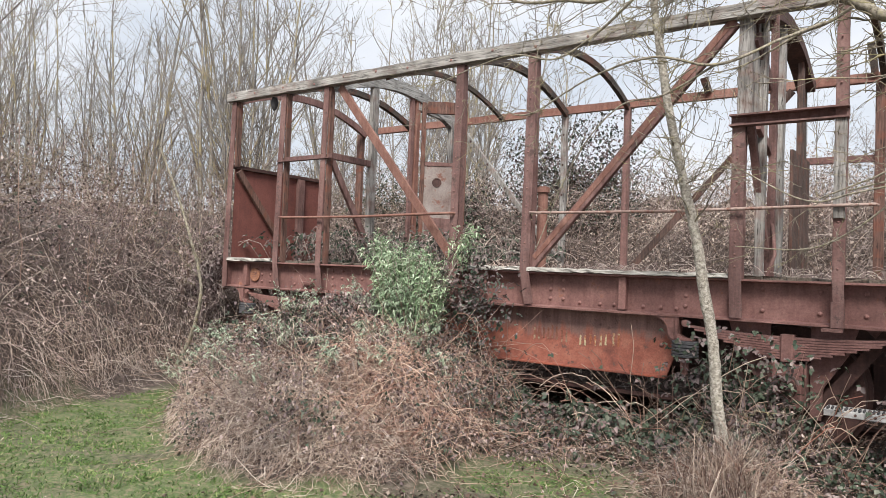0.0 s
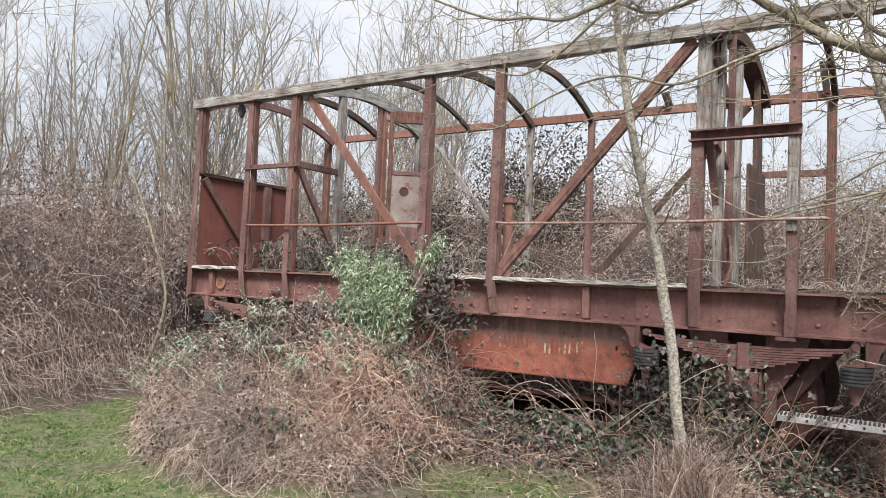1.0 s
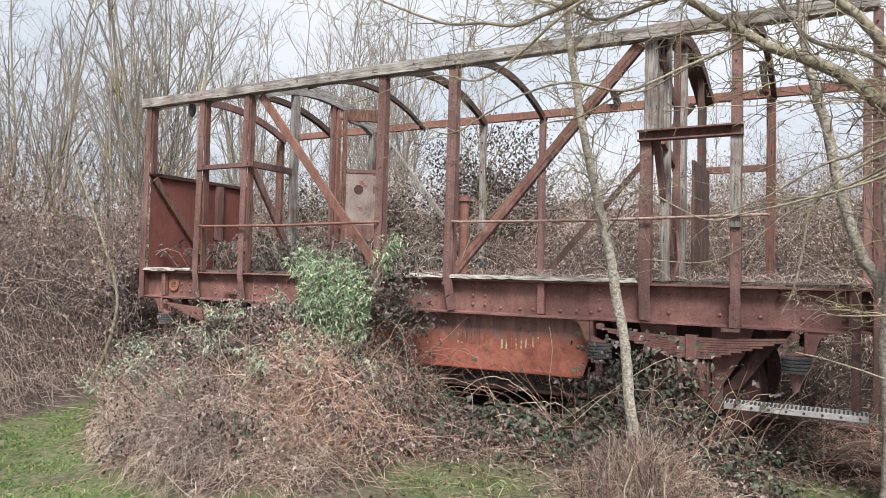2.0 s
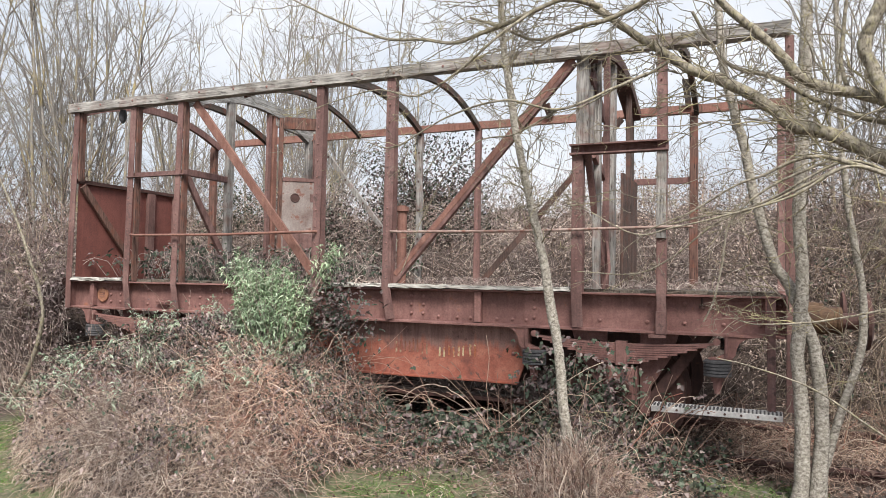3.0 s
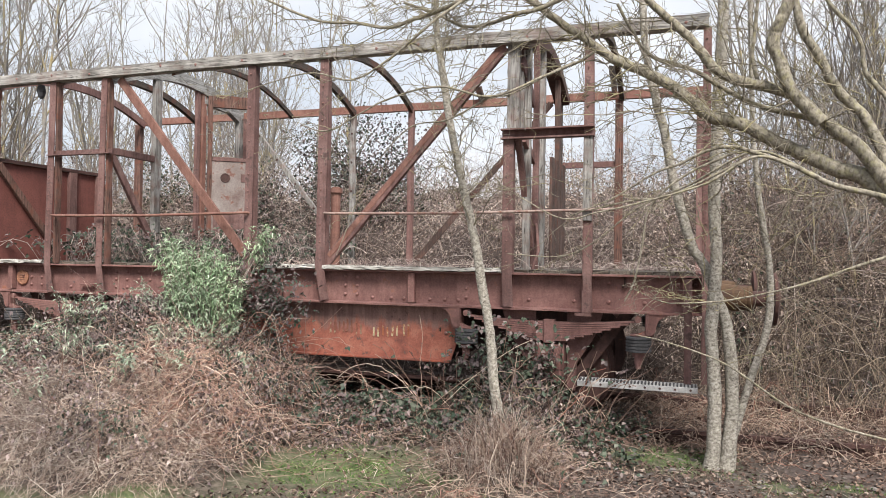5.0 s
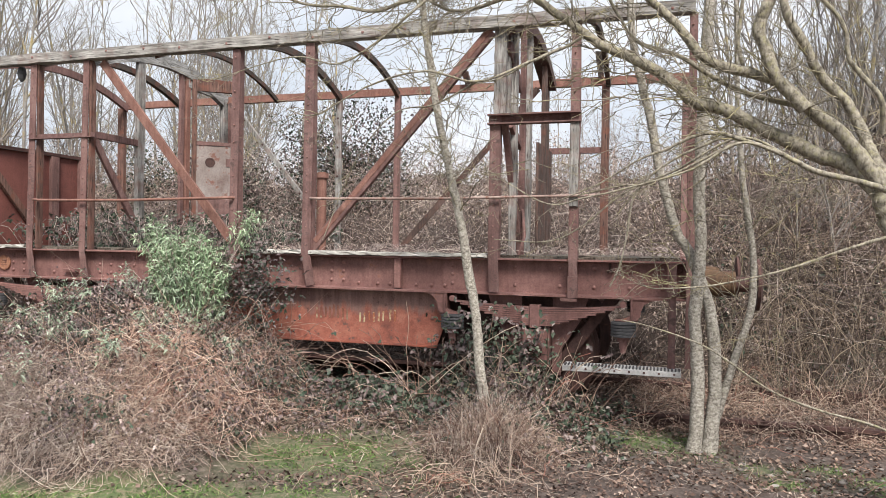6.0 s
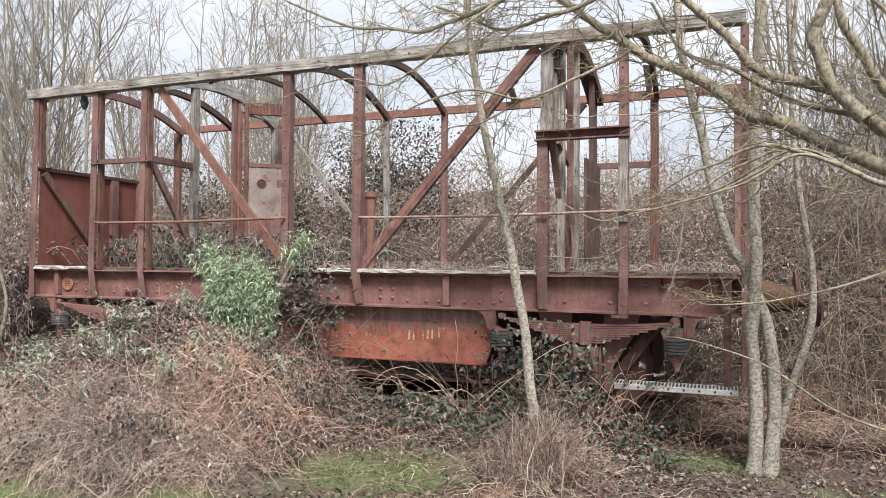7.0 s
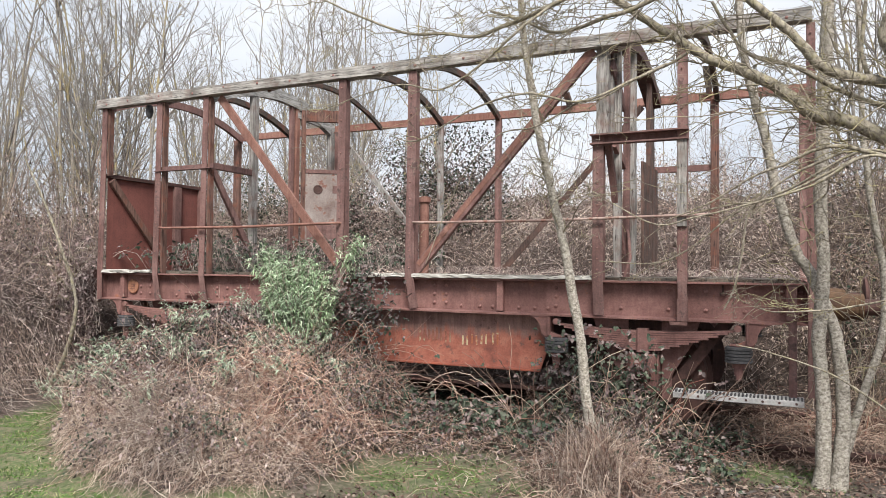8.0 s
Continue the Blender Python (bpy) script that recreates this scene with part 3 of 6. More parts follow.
def side_post(i, x, w, z0, z1, back):
    ob = vpart("post", beam(bmesh.new(), (x + w / 2, -0.045, 1.22), (x + w / 2, -0.03 if z1 < 3 else -0.012, z1), w, 0.016, (1, 0, 0), 8, 0.0012), RUST_POST,
               "rusty riveted iron side post")
    if i == 6:
        b = beam(bmesh.new(), (x + w / 2, -0.058, 1.66), (x + w / 2, -0.05, 2.335), w * 0.96, 0.02, (1, 0, 0), 12, 0.003)
        adopt(part("facing", b, WOOD_Z, ob, "grey weathered timber facing on the post"))
    bend = 0.05 if i in (1, 2, 3, 4) else 0.012 if i in (5, 6) else 0
    strap = beam(bmesh.new(), (x + w / 2, -0.047, 1.23), (x + w / 2 + bend, -0.043, z0), w * 0.95, 0.014, (1, 0, 0), 5, 0.001)
    adopt(part("post_foot", strap, RUST_POST, ob))
    wood = i in (0, 1, 2)
    back, bx = (0.028, x + w + 0.004) if wood else (0.022, x + w * 0.8)
    b = beam(bmesh.new(), (bx, 0.03, 1.24 if not (i == 0) else 2.36), (bx, 0.03, z1), back, 0.07, (1, 0, 0), 10, 0.003)
    adopt(part("backing", b, WOOD_RED if wood else RUST_POST, ob, "red-stained timber behind the iron" if wood else ""))
    for k in range(12):
        z = 1.32 + k * (z1 - 1.4) / 11
        again("rivet", RIVET, ob, Matrix.Translation((x + w * 0.45, -0.052 + 0.024 * (z - 1.3) / 1.8, z)) @ Matrix.Diagonal((0.48, 0.5, 0.48, 1)))


for i, p in enumerate(POSTS):
    side_post(i, *p)
bpy.context.view_layer.update()

eave = vpart("cant_rail", beam(bmesh.new(), (-0.01, 0.0, 3.186), (7.41, 0.0, 3.186), 0.1, 0.10, (0, 0, 1), 60, 0.004), WOOD_X, "weathered grey timber rail along the eaves")
vpart("cant_rail", beam(bmesh.new(), (-0.05, W - 0.02, 3.19), (7.45, W - 0.02, 3.19), 0.10, 0.06, (0, 0, 1), 30, 0.002, "angle"), RUST_BRIGHT, "orange-rusted iron eaves rail")
for x, w in ((-0.04, 0.1), (1.72, 0.07), (4.05, 0.07), (6.51, 0.085), (7.36, 0.07)):
    vbar("post", (x + w / 2, W - 0.03, 1.24), (x + w / 2, W - 0.03, 3.15), w, 0.06, {0.1: WOOD_RED, 0.085: WOOD_RED}.get(w, RUST_POST), side=(1, 0, 0), steps=8, wear=0.002)
vbar("post", (3.305, W - 0.03, 1.24), (3.305, W - 0.03, 3.15), 0.075, 0.05, WOOD_Z, side=(1, 0, 0), steps=8, wear=0.004, label="pale grey timber post")

for k in range(17):
    again("bolt", RIVET, eave, Matrix.Translation((0.12 + 0.45 * k + random.uniform(-0.08, 0.08), -0.049, 3.19 + random.uniform(-0.02, 0.02))) @ Matrix.Diagonal((0.8, 0.6, 0.8, 1)))

# waist bars, hand rails and braces
vbar("waist_bar", (0.93, -0.02, 2.385), (1.74, -0.02, 2.385), 0.055, 0.06, RUST_POST, shape="angle")
vbar("waist_bar", (5.80, -0.04, 2.375), (6.56, -0.04, 2.375), 0.085, 0.08, RUST_POST, shape="channel")
vbar("waist_bar", (5.9, W - 0.03, 2.42), (6.55, W - 0.03, 2.42), 0.07, 0.05, RUST_POST, shape="angle")


def rod(name, pts, r, mat, label=""):
    p = np.array(pts, float)[None]
    v, f = tubes(p, np.full(p.shape[:2], r), 8)
    return adopt(arrays(name, v, f, mat, van)) if not label else tagged(adopt(arrays(name, v, f, mat, van)), label)


rod("hand_rail", [(1.04, -0.02, 1.735), (1.045, -0.075, 1.735), (1.12, -0.085, 1.728), (2.2, -0.088, 1.722), (3.28, -0.085, 1.74), (3.38, -0.08, 1.742), (3.385, -0.02, 1.742)], 0.0135, RUST_BRIGHT, "thin rusty iron hand rail")
rod("hand_rail", [(4.18, -0.02, 1.735), (4.19, -0.075, 1.735), (4.28, -0.085, 1.728), (5.4, -0.088, 1.722), (6.55, -0.085, 1.742), (6.72, -0.08, 1.745), (6.73, -0.02, 1.745)], 0.0115, HAND_PALE, "thin pale lichened iron hand rail")
for near in (True, False):
    y = 0.035 if near else W - 0.04
    m1, m2 = (RUST_BRIGHT, RUST_POST) if near else (WOOD_Z, DARK_PLANK)
    vbar("brace", (1.79, y, 3.12), (3.30, y, 1.36), 0.085 if near else 0.055, 0.03 if near else 0.05, m1, side=(1, 0, 0.85), steps=12, wear=0.002, label="" if near else "pale grey timber brace")
    vbar("brace", (4.16, y, 1.29), (5.80, y, 3.13), 0.088 if near else 0.07, 0.05, m2, side=(1, 0, -0.9), steps=12, wear=0.002, shape="box" if near else "angle")
    if near:
        vbar("brace", (4.20, y - 0.02, 1.35), (5.80, y - 0.02, 3.145), 0.045, 0.02, RUST_BRIGHT, side=(1, 0, -0.9), steps=12, wear=0.002)


for k in range(5):
    f = 0.12 + 0.18 * k
    adopt(part("bolt_hole", lathe(bmesh.new(), [(0, 0.016), (-0.004, 0.014)], (1.79 + 1.51 * f, W - 0.066, 3.12 - 1.76 * f), "y", 8), RUST_DARK, van))
    adopt(part("bolt_hole", lathe(bmesh.new(), [(0, 0.014), (-0.004, 0.012)], (3.30, W - 0.056, 1.45 + 0.36 * k), "y", 8), RUST_DARK, van))


def hoop(x, mat, wide=0.055, deep=0.06, a=0.0, b=1.0, rise=0.26, label=""):
    bm = bmesh.new()
    n = 18
    rows = []
    for i in range(n + 1):
        f = a + (b - a) * i / n
        yy = 0.03 + (W - 0.07) * f
        zz = 3.14 + rise * 4 * f * (1 - f)
        slope = math.atan2(rise * 4 * (1 - 2 * f), W)
        e = 0.002
        c, s = math.cos(slope), math.sin(slope)
        rows.append([bm.verts.new((x + u + random.uniform(-e, e), yy - s * v, zz + c * v + random.uniform(-e, e)))
                     for u, v in ((-deep / 2, -wide / 2), (deep / 2, -wide / 2), (deep / 2, wide / 2), (-deep / 2, wide / 2))])
    for r0, r1 in zip(rows, rows[1:]):
        for j in range(4):
            bm.faces.new((r0[j], r0[(j + 1) % 4], r1[(j + 1) % 4], r1[j]))
    bm.faces.new(rows[0])
    bm.faces.new(rows[-1])
    vpart("roof_hoop", bm, mat, label or "curved roof hoop from eave to eave")


hoop(0.10, RUST_POST, 0.085, 0.05)
hoop(0.98, WOOD_DARK, 0.07, 0.06)
hoop(1.66, WOOD_Y, 0.13, 0.07, label="thick grey timber roof hoop over the partition")
hoop(2.44, WOOD_DARK, 0.05, 0.04)
hoop(3.32, WOOD_DARK, 0.075, 0.05, 0.0, 1.0)
hoop(4.09, WOOD_DARK, 0.065, 0.045)
hoop(5.92, RUST_DARK, 0.10, 0.16, label="broad dark roof hoop over the partition")
hoop(6.58, WOOD_DARK, 0.07, 0.05, 0.12, 1.0)
vbar("broken_hoop_end", (4.97, W - 0.02, 3.22), (4.94, W - 0.09, 3.36), 0.07, 0.06, WOOD_DARK, side=(1, 0, 0), steps=3, wear=0.004)
vbar("broken_hoop_end", (6.50, W - 0.02, 3.2), (6.47, W - 0.1, 3.5), 0.06, 0.05, WOOD_DARK, side=(1, 0, 0), steps=3, wear=0.004)
vpart("lamp_bracket", lathe(bmesh.new(), [(-0.06, 0.012), (-0.03, 0.032), (0.02, 0.045), (0.055, 0.04), (0.09, 0.03)], (0.72, 0.06, 3.045), "z", 12), RUBBER, "small dark lamp bracket under the eave")

# veranda end sheet
sheet = vpart("end_sheet", box(bmesh.new(), 0.085, 0.10, 0.04, 1.62, 1.24, 2.35), PANEL_RED, "red-brown steel end sheet of the veranda")
adopt(part("capping", beam(bmesh.new(), (0.10, 0.02, 2.36), (0.10, 1.64, 2.36), 0.05, 0.07, (0, 0, 1), 6, 0.002, "angle"), RUST_DARK, sheet))
for ob in sheet.children:
    ob.matrix_basis = Matrix.Identity(4)
for yy in (1.07, 1.5):
    part("stanchion", box(bmesh.new(), 0.10, 0.15, yy - 0.055, yy + 0.055, 1.25, 2.33), RUST_POST, sheet)
part("brace", beam(bmesh.new(), (0.135, 0.06, 2.30), (0.135, 0.84, 1.40), 0.075, 0.045, (0, 1, 0.8), 8, 0.003), WOOD_RED, sheet, "red-stained timber brace")


# partitions
def partition_post(x, y0, y1, z0, z1, mat, deep=0.08, label=""):
    vbar("partition_post", (x, (y0 + y1) / 2, z0), (x, (y0 + y1) / 2, z1), y1 - y0, deep, mat, side=(0, 1, 0), steps=10, wear=0.004, label=label)


partition_post(1.66, 0.68, 0.78, 1.24, 3.34, WOOD_Z, 0.06, "pale grey timber partition post")
partition_post(1.66, 1.40, 1.46, 1.24, 3.36, RUST_POST, 0.04)
partition_post(1.66, 1.50, 1.575, 1.24, 3.34, RUST_BRIGHT, 0.04, "red door jamb")
partition_post(1.66, 2.24, 2.33, 1.24, 3.18, WOOD_Z, 0.07, "grey timber corner post")
vbar("partition_bar", (1.66, 0.05, 2.40), (1.66, 0.70, 2.40), 0.07, 0.05, RUST_POST)
vbar("partition_brace", (1.66, 0.06, 2.38), (1.66, 0.74, 1.42), 0.075, 0.04, RUST_POST, side=(0, 1, 0.8), steps=6, wear=0.002)
vbar("door_head", (1.66, 1.54, 3.24), (1.66, 2.34, 3.20), 0.09, 0.05, WOOD_Y, steps=8, wear=0.004)

door = part("door", box(bmesh.new(), 0.05, 0.53, 0.0, 0.03, 1.27, 2.53), DOOR_PAINT, van, "half-open door with flaking white paint over rust")
door.matrix_basis = van_m @ pose(1.685, 1.60, 0, 0, 0, 37.4)
for x0, x1, z0, z1 in ((0.0, 0.055, 1.25, 3.31), (0.525, 0.575, 1.25, 3.31)):
    part("stile", beam(bmesh.new(), ((x0 + x1) / 2, 0.012, z0), ((x0 + x1) / 2, 0.012, z1), x1 - x0, 0.05, (1, 0, 0), 8, 0.003), WOOD_RED, door)
for z0, z1, mat in ((3.17, 3.32, WOOD_RED), (2.51, 2.56, RUST_POST), (1.26, 1.42, RUST_POST)):
    part("cross_rail", beam(bmesh.new(), (0.058, 0.012, (z0 + z1) / 2), (0.522, 0.012, (z0 + z1) / 2), z1 - z0, 0.044, (0, 0, 1), 6, 0.003), mat, door)
part("porthole", lathe(bmesh.new(), [(0.004, 0.06), (-0.006, 0.058), (-0.006, 0.045), (-0.003, 0.04), (-0.004, 0.012)], (0.215, 0, 2.305), "y", 14), RUST_DARK, door, "dark round hole with a ragged rim")
part("notch", box(bmesh.new(), 0.40, 0.50, -0.006, 0.002, 2.26, 2.36), RUST_POST, door)
part("worn_edge", beam(bmesh.new(), (0.29, -0.002, 1.43), (0.29, -0.002, 1.86), 0.42, 0.008, (1, 0, 0), 8, 0.004), RUST_POST, door, "rust-red lower part of the door")

partition_post(5.88, 0.02, 0.11, 2.38, 3.14, WOOD_Z, 0.10, "cracked grey timber post")
partition_post(5.93, 0.12, 0.195, 2.40, 3.16, WOOD_Z, 0.03, "split grey timber plank")
partition_post(5.96, 0.20, 0.27, 1.24, 3.2, WOOD_Z, 0.06, "cracked rust-stained timber post")
partition_post(5.99, 0.44, 0.49, 1.24, 3.28, RUST_POST, 0.05)
partition_post(5.95, 0.92, 1.02, 1.24, 3.36, WOOD_Z, 0.05, "cracked grey timber post")
partition_post(5.95, 1.80, 1.90, 1.24, 3.36, DARK_PLANK, 0.05)
partition_post(5.90, 2.22, 2.33, 1.24, 3.2, WOOD_DARK, 0.05)
vbar("partition_brace", (5.93, 0.02, 2.34), (5.97, 0.50, 1.30), 0.06, 0.05, RUST_POST, side=(0, 1, 0.4), steps=6, wear=0.002)
vbar("partition_brace", (5.96, 0.10, 2.36), (5.97, 0.46, 2.22), 0.07, 0.04, RUST_POST, side=(0, 0, 1))
vbar("partition_brace", (5.94, 0.10, 3.02), (5.97, 0.46, 2.72), 0.1, 0.03, RUST_POST, side=(0, 0, 1), steps=4, wear=0.003)
panel = empty("plank_panel")
panel.parent = van
panel.matrix_basis = van_m.copy()
tagged(panel, "dark broken plank panel")
for k in range(5):
    y0 = 1.40 + 0.17 * k
    part("plank", beam(bmesh.new(), (5.96, y0 + 0.08, 1.25), (5.96, y0 + 0.08, 2.40 + random.uniform(-0.05, 0.04)), 0.16, 0.03, (0, 1, 0), 6, 0.003), DARK_PLANK, panel)

# floor: cross boards, some gone, and pale strips along the edge
for k in range(44):
    if k in (9, 14, 15, 23, 30, 31, 38):
        continue
    x = 0.16 + 0.165 * k
    vbar("floor_board", (x, 0.06, 1.243 + random.uniform(-0.003, 0.004)), (x, W - 0.06, 1.243 + random.uniform(-0.003, 0.004)), 0.155, 0.03, FLOOR_WOOD, side=(1, 0, 0), steps=4, wear=0.003)
for x0, x1 in ((0.12, 0.91), (3.56, 4.08), (4.17, 5.80)):
    vbar("edge_strip", (x0, 0.01, 1.252), (x1, 0.01, 1.252), 0.03, 0.14, WOOD_PALE, steps=int((x1 - x0) * 18), wear=0.0075, label="bleached rotting timber strip along the floor edge")
rod("floor_bracket", [(6.0, 0.3, 1.25), (6.05, 0.32, 1.42), (6.02, 0.4, 1.62), (5.98, 0.5, 1.7)], 0.014, RUST_POST)
stove = vpart("stove_pipe", lathe(bmesh.new(), [(1.24, 0.048), (1.9, 0.046), (1.95, 0.046), (1.955, 0.064), (2.0, 0.064), (2.0, 0.04), (2.01, 0.04)], (4.08, 0.36, 0), "z", 18), RUST_BRIGHT, "rusty stove pipe with a flange")

# ballast plates and running gear
plate = vpart("ballast_plate", prism(bmesh.new(), [(2.0, 0.93), (2.02, 0.80), (2.10, 0.455), (3.6, 0.44), (5.34, 0.455), (5.40, 0.62), (5.42, 0.80), (5.42, 0.93)], 0.09, 0.115), PLATE_PAINT,
              "flaking orange-red plate hanging under the girder")
# assumed ballast, added unseen to block light and darken the ground under the van
part("ballast_block", box(bmesh.new(), 2.12, 5.32, 0.12, W - 0.12, 0.46, 0.92, 0.01), RUST_DARK, plate, "dark block added behind the plate to keep light from under the van")
part("edge_flange", beam(bmesh.new(), (2.1, 0.075, 0.452), (5.34, 0.075, 0.456), 0.02, 0.05, steps=14, wear=0.001), PLATE_RED, plate)
part("corner_bracket", prism(bmesh.new(), [(5.10, 0.93), (5.36, 0.90), (5.395, 0.86), (5.405, 0.62), (5.45, 0.62), (5.46, 0.93)], 0.055, 0.09), RUST, plate)
for k, (x, z, tall) in enumerate(((4.21, 0.70, 0.11), (4.30, 0.71, 0.1), (4.38, 0.72, 0.12), (4.47, 0.70, 0.1), (4.64, 0.68, 0.085), (4.73, 0.685, 0.09), (4.82, 0.695, 0.095), (4.93, 0.705, 0.11))):
    paint = GRAFFITI if k > 3 else GRAFFITI_FAINT
    for q in (-1, 1):
        cut = random.uniform(0.38, 0.48)
        part("graffiti_stroke", beam(bmesh.new(), (x + q * 0.021, 0.0865, z - tall * cut), (x + q * 0.021, 0.0865, z + tall * (0.86 - cut)), 0.014, 0.004, (1, 0, 0), 6, 0.003), paint, plate)
rivets(plate, [(5.3, 0.09, 0.70)], 1.1)


def running_gear(cx, near):
    y = (lambda v: v) if near else (lambda v: W - v)
    spring = empty("leaf_spring")
    spring.parent = van
    spring.matrix_basis = van_m.copy()
    tagged(spring, "rusty stacked leaf spring")
    for k in range(9):
        half = 0.70 - 0.07 * k if k else 0.70
        z = 0.895 - 0.0172 * k
        bm = bmesh.new()
        rows = []
        for i in range(13):
            f = -1 + i / 6
            zz = z + 0.036 * (f * half / 0.7) ** 2 - 0.06
            rows.append([bm.verts.new((cx + f * half, y(v), zz + u)) for u, v in ((-0.0072, -0.03), (-0.0072, 0.05), (0.0072, 0.05), (0.0072, -0.03))])
        for r0, r1 in zip(rows, rows[1:]):
            for j in range(4):
                bm.faces.new((r0[j], r0[(j + 1) % 4], r1[(j + 1) % 4], r1[j]))
        bm.faces.new(rows[0])
        bm.faces.new(rows[-1])
        part("leaf", bm, RUST, spring)
    part("buckle", box(bmesh.new(), cx - 0.042, cx + 0.042, min(y(-0.045), y(0.065)), max(y(-0.045), y(0.065)), 0.675, 0.86, 0.01), RUST, spring)
    for s in (-1, 1):
        ex = cx + s * 0.72
        h = vpart("spring_hanger", prism(bmesh.new(), [(ex + s * 0.03, 0.93), (ex + s * 0.24, 0.93), (ex + s * 0.175, 0.915), (ex + s * 0.135, 0.885), (ex + s * 0.115, 0.84), (ex + s * 0.105, 0.79), (ex + s * 0.08, 0.765), (ex + s * 0.03, 0.757),
                                                       (ex - s * 0.08, 0.757), (ex - s * 0.08, 0.77), (ex - s * 0.02, 0.775), (ex + s * 0.03, 0.80)], *sorted((y(-0.025), y(0.045)))), RUST)
        part("flange", beam(bmesh.new(), (ex + s * 0.045, y(-0.032), 0.925), (ex + s * 0.045, y(-0.032), 0.775), 0.02, 0.02, (1, 0, 0)), RUST, h)
        part("eye", lathe(bmesh.new(), [(-0.04, 0.026), (0.06, 0.026)], (ex - s * 0.022, y(0.0), 0.888), "y", 14), RUST, h)
        rings = [(0.0, 0.075)]
        for k in range(5):
            rings += [(0.006 + k * 0.024, 0.098), (0.02 + k * 0.024, 0.098), (0.025 + k * 0.024, 0.088)]
        part("rubber_spring", lathe(bmesh.new(), rings, (ex - s * 0.018, y(0.0), 0.632), "z", 24), RUBBER, h, "ribbed grey rubber spring")
        part("spring_bolt", lathe(bmesh.new(), [(0, 0.022), (0.03, 0.022), (0.03, 0.03), (0.09, 0.034), (0.09, 0.045), (0.125, 0.05)], (ex - s * 0.018, y(0.0), 0.505), "z", 10), RUST, h)
        vpart("w_iron_leg", prism(bmesh.new(), [(cx + s * 0.66, 0.93), (cx + s * 0.56, 0.93), (cx + s * 0.16, 0.40), (cx + s * 0.14, 0.30), (cx + s * 0.2, 0.30)], *sorted((y(0.13), y(0.15)))), RUST_DARK)
        vpart("axle_guard", prism(bmesh.new(), [(cx + s * 0.13, 0.93), (cx + s * 0.42, 0.93), (cx + s * 0.36, 0.74), (cx + s * 0.21, 0.5), (cx + s * 0.2, 0.28), (cx + s * 0.13, 0.28)], *sorted((y(0.10), y(0.115)))), RUST)
    ab = vpart("axle_box", box(bmesh.new(), cx - 0.12, cx + 0.12, min(y(-0.03), y(0.2)), max(y(-0.03), y(0.2)), 0.36, 0.66, 0.03), RUST)
    part("cover", lathe(bmesh.new(), [(0, 0.07), (-0.04 if near else 0.04, 0.06)], (cx, y(-0.03), 0.49), "y", 14), RUST_DARK, ab)
    wy = 0.28 if near else 1.78
    s = 1 if near else -1
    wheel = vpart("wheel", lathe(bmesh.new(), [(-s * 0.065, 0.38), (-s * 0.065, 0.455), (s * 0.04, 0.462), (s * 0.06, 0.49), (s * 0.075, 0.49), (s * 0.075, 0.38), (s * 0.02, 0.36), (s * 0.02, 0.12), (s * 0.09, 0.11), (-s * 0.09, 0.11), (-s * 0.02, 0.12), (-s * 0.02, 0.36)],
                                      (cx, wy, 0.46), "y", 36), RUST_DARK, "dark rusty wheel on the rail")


for cx in (1.19, 6.21):
    for near in (True, False):
        running_gear(cx, near)
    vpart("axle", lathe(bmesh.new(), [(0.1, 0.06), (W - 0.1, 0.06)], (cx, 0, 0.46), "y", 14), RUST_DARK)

vbar("brake_rod", (1.9, 0.2, 0.285), (5.5, 0.2, 0.285), 0.035, 0.035, RUST_DARK, steps=12, wear=0.001)

# step board on the veranda side
step = vpart("step_board", beam(bmesh.new(), (6.47, -0.13, 0.397), (7.345, -0.13, 0.397), 0.2, 0.042, (0, 1, 0), bevel=0.003), GREY_STEEL, "pale galvanised steel step with a toothed tread")
for k in range(34):
    for yy in (-0.215, -0.16):
        part("tooth", beam(bmesh.new(), (6.49 + k * 0.0255, yy, 0.418), (6.49 + k * 0.0255, yy, 0.434), 0.012, 0.02, (1, 0, 0), bevel=0.002), RUBBER, step)
for k in range(8):
    part("bolt_hole", lathe(bmesh.new(), [(0, 0.009), (-0.003, 0.009)], (6.54 + k * 0.108, -0.2305, 0.398), "y", 8), RUST_DARK, step)
vbar("step_hanger", (7.275, -0.075, 1.21), (7.275, -0.075, 0.41), 0.055, 0.03, RUST_POST, side=(1, 0, 0), steps=8, wear=0.001)
vpart("hanger_bolt_plate", box(bmesh.new(), 7.235, 7.315, -0.1, -0.06, 0.965, 1.03), RUST_POST)
vpart("post_bracket", box(bmesh.new(), 6.475, 6.555, -0.07, -0.04, 0.93, 1.10), RUST_POST)
vpart("post_bracket", box(bmesh.new(), 6.42, 6.55, -0.07, -0.03, 0.90, 0.925), RUST_POST)


def buffer(x, s, y):
    b = vpart("buffer", lathe(bmesh.new(), [(0.0, 0.16), (s * 0.03, 0.16), (s * 0.035, 0.12), (s * 0.26, 0.095), (s * 0.27, 0.10), (s * 0.30, 0.10)], (x, y, 1.06), "x", 22), YELLOW_RUST, "yellow-brown buffer casing")
    part("head", lathe(bmesh.new(), [(s * 0.30, 0.06), (s * 0.44, 0.06), (s * 0.45, 0.20), (s * 0.47, 0.205), (s * 0.49, 0.14)], (x, y, 1.06), "x", 22), RUST_DARK, b)


for x, s in ((7.45, 1), (0.05, -1)):
    buffer(x, s, 0.31)
    buffer(x, s, 2.04)
vpart("end_bracket", box(bmesh.new(), 7.44, 7.50, 0.02, 0.06, 0.98, 1.22), ORANGE_PAINT, "bright orange end bracket")
bpy.context.view_layer.update()


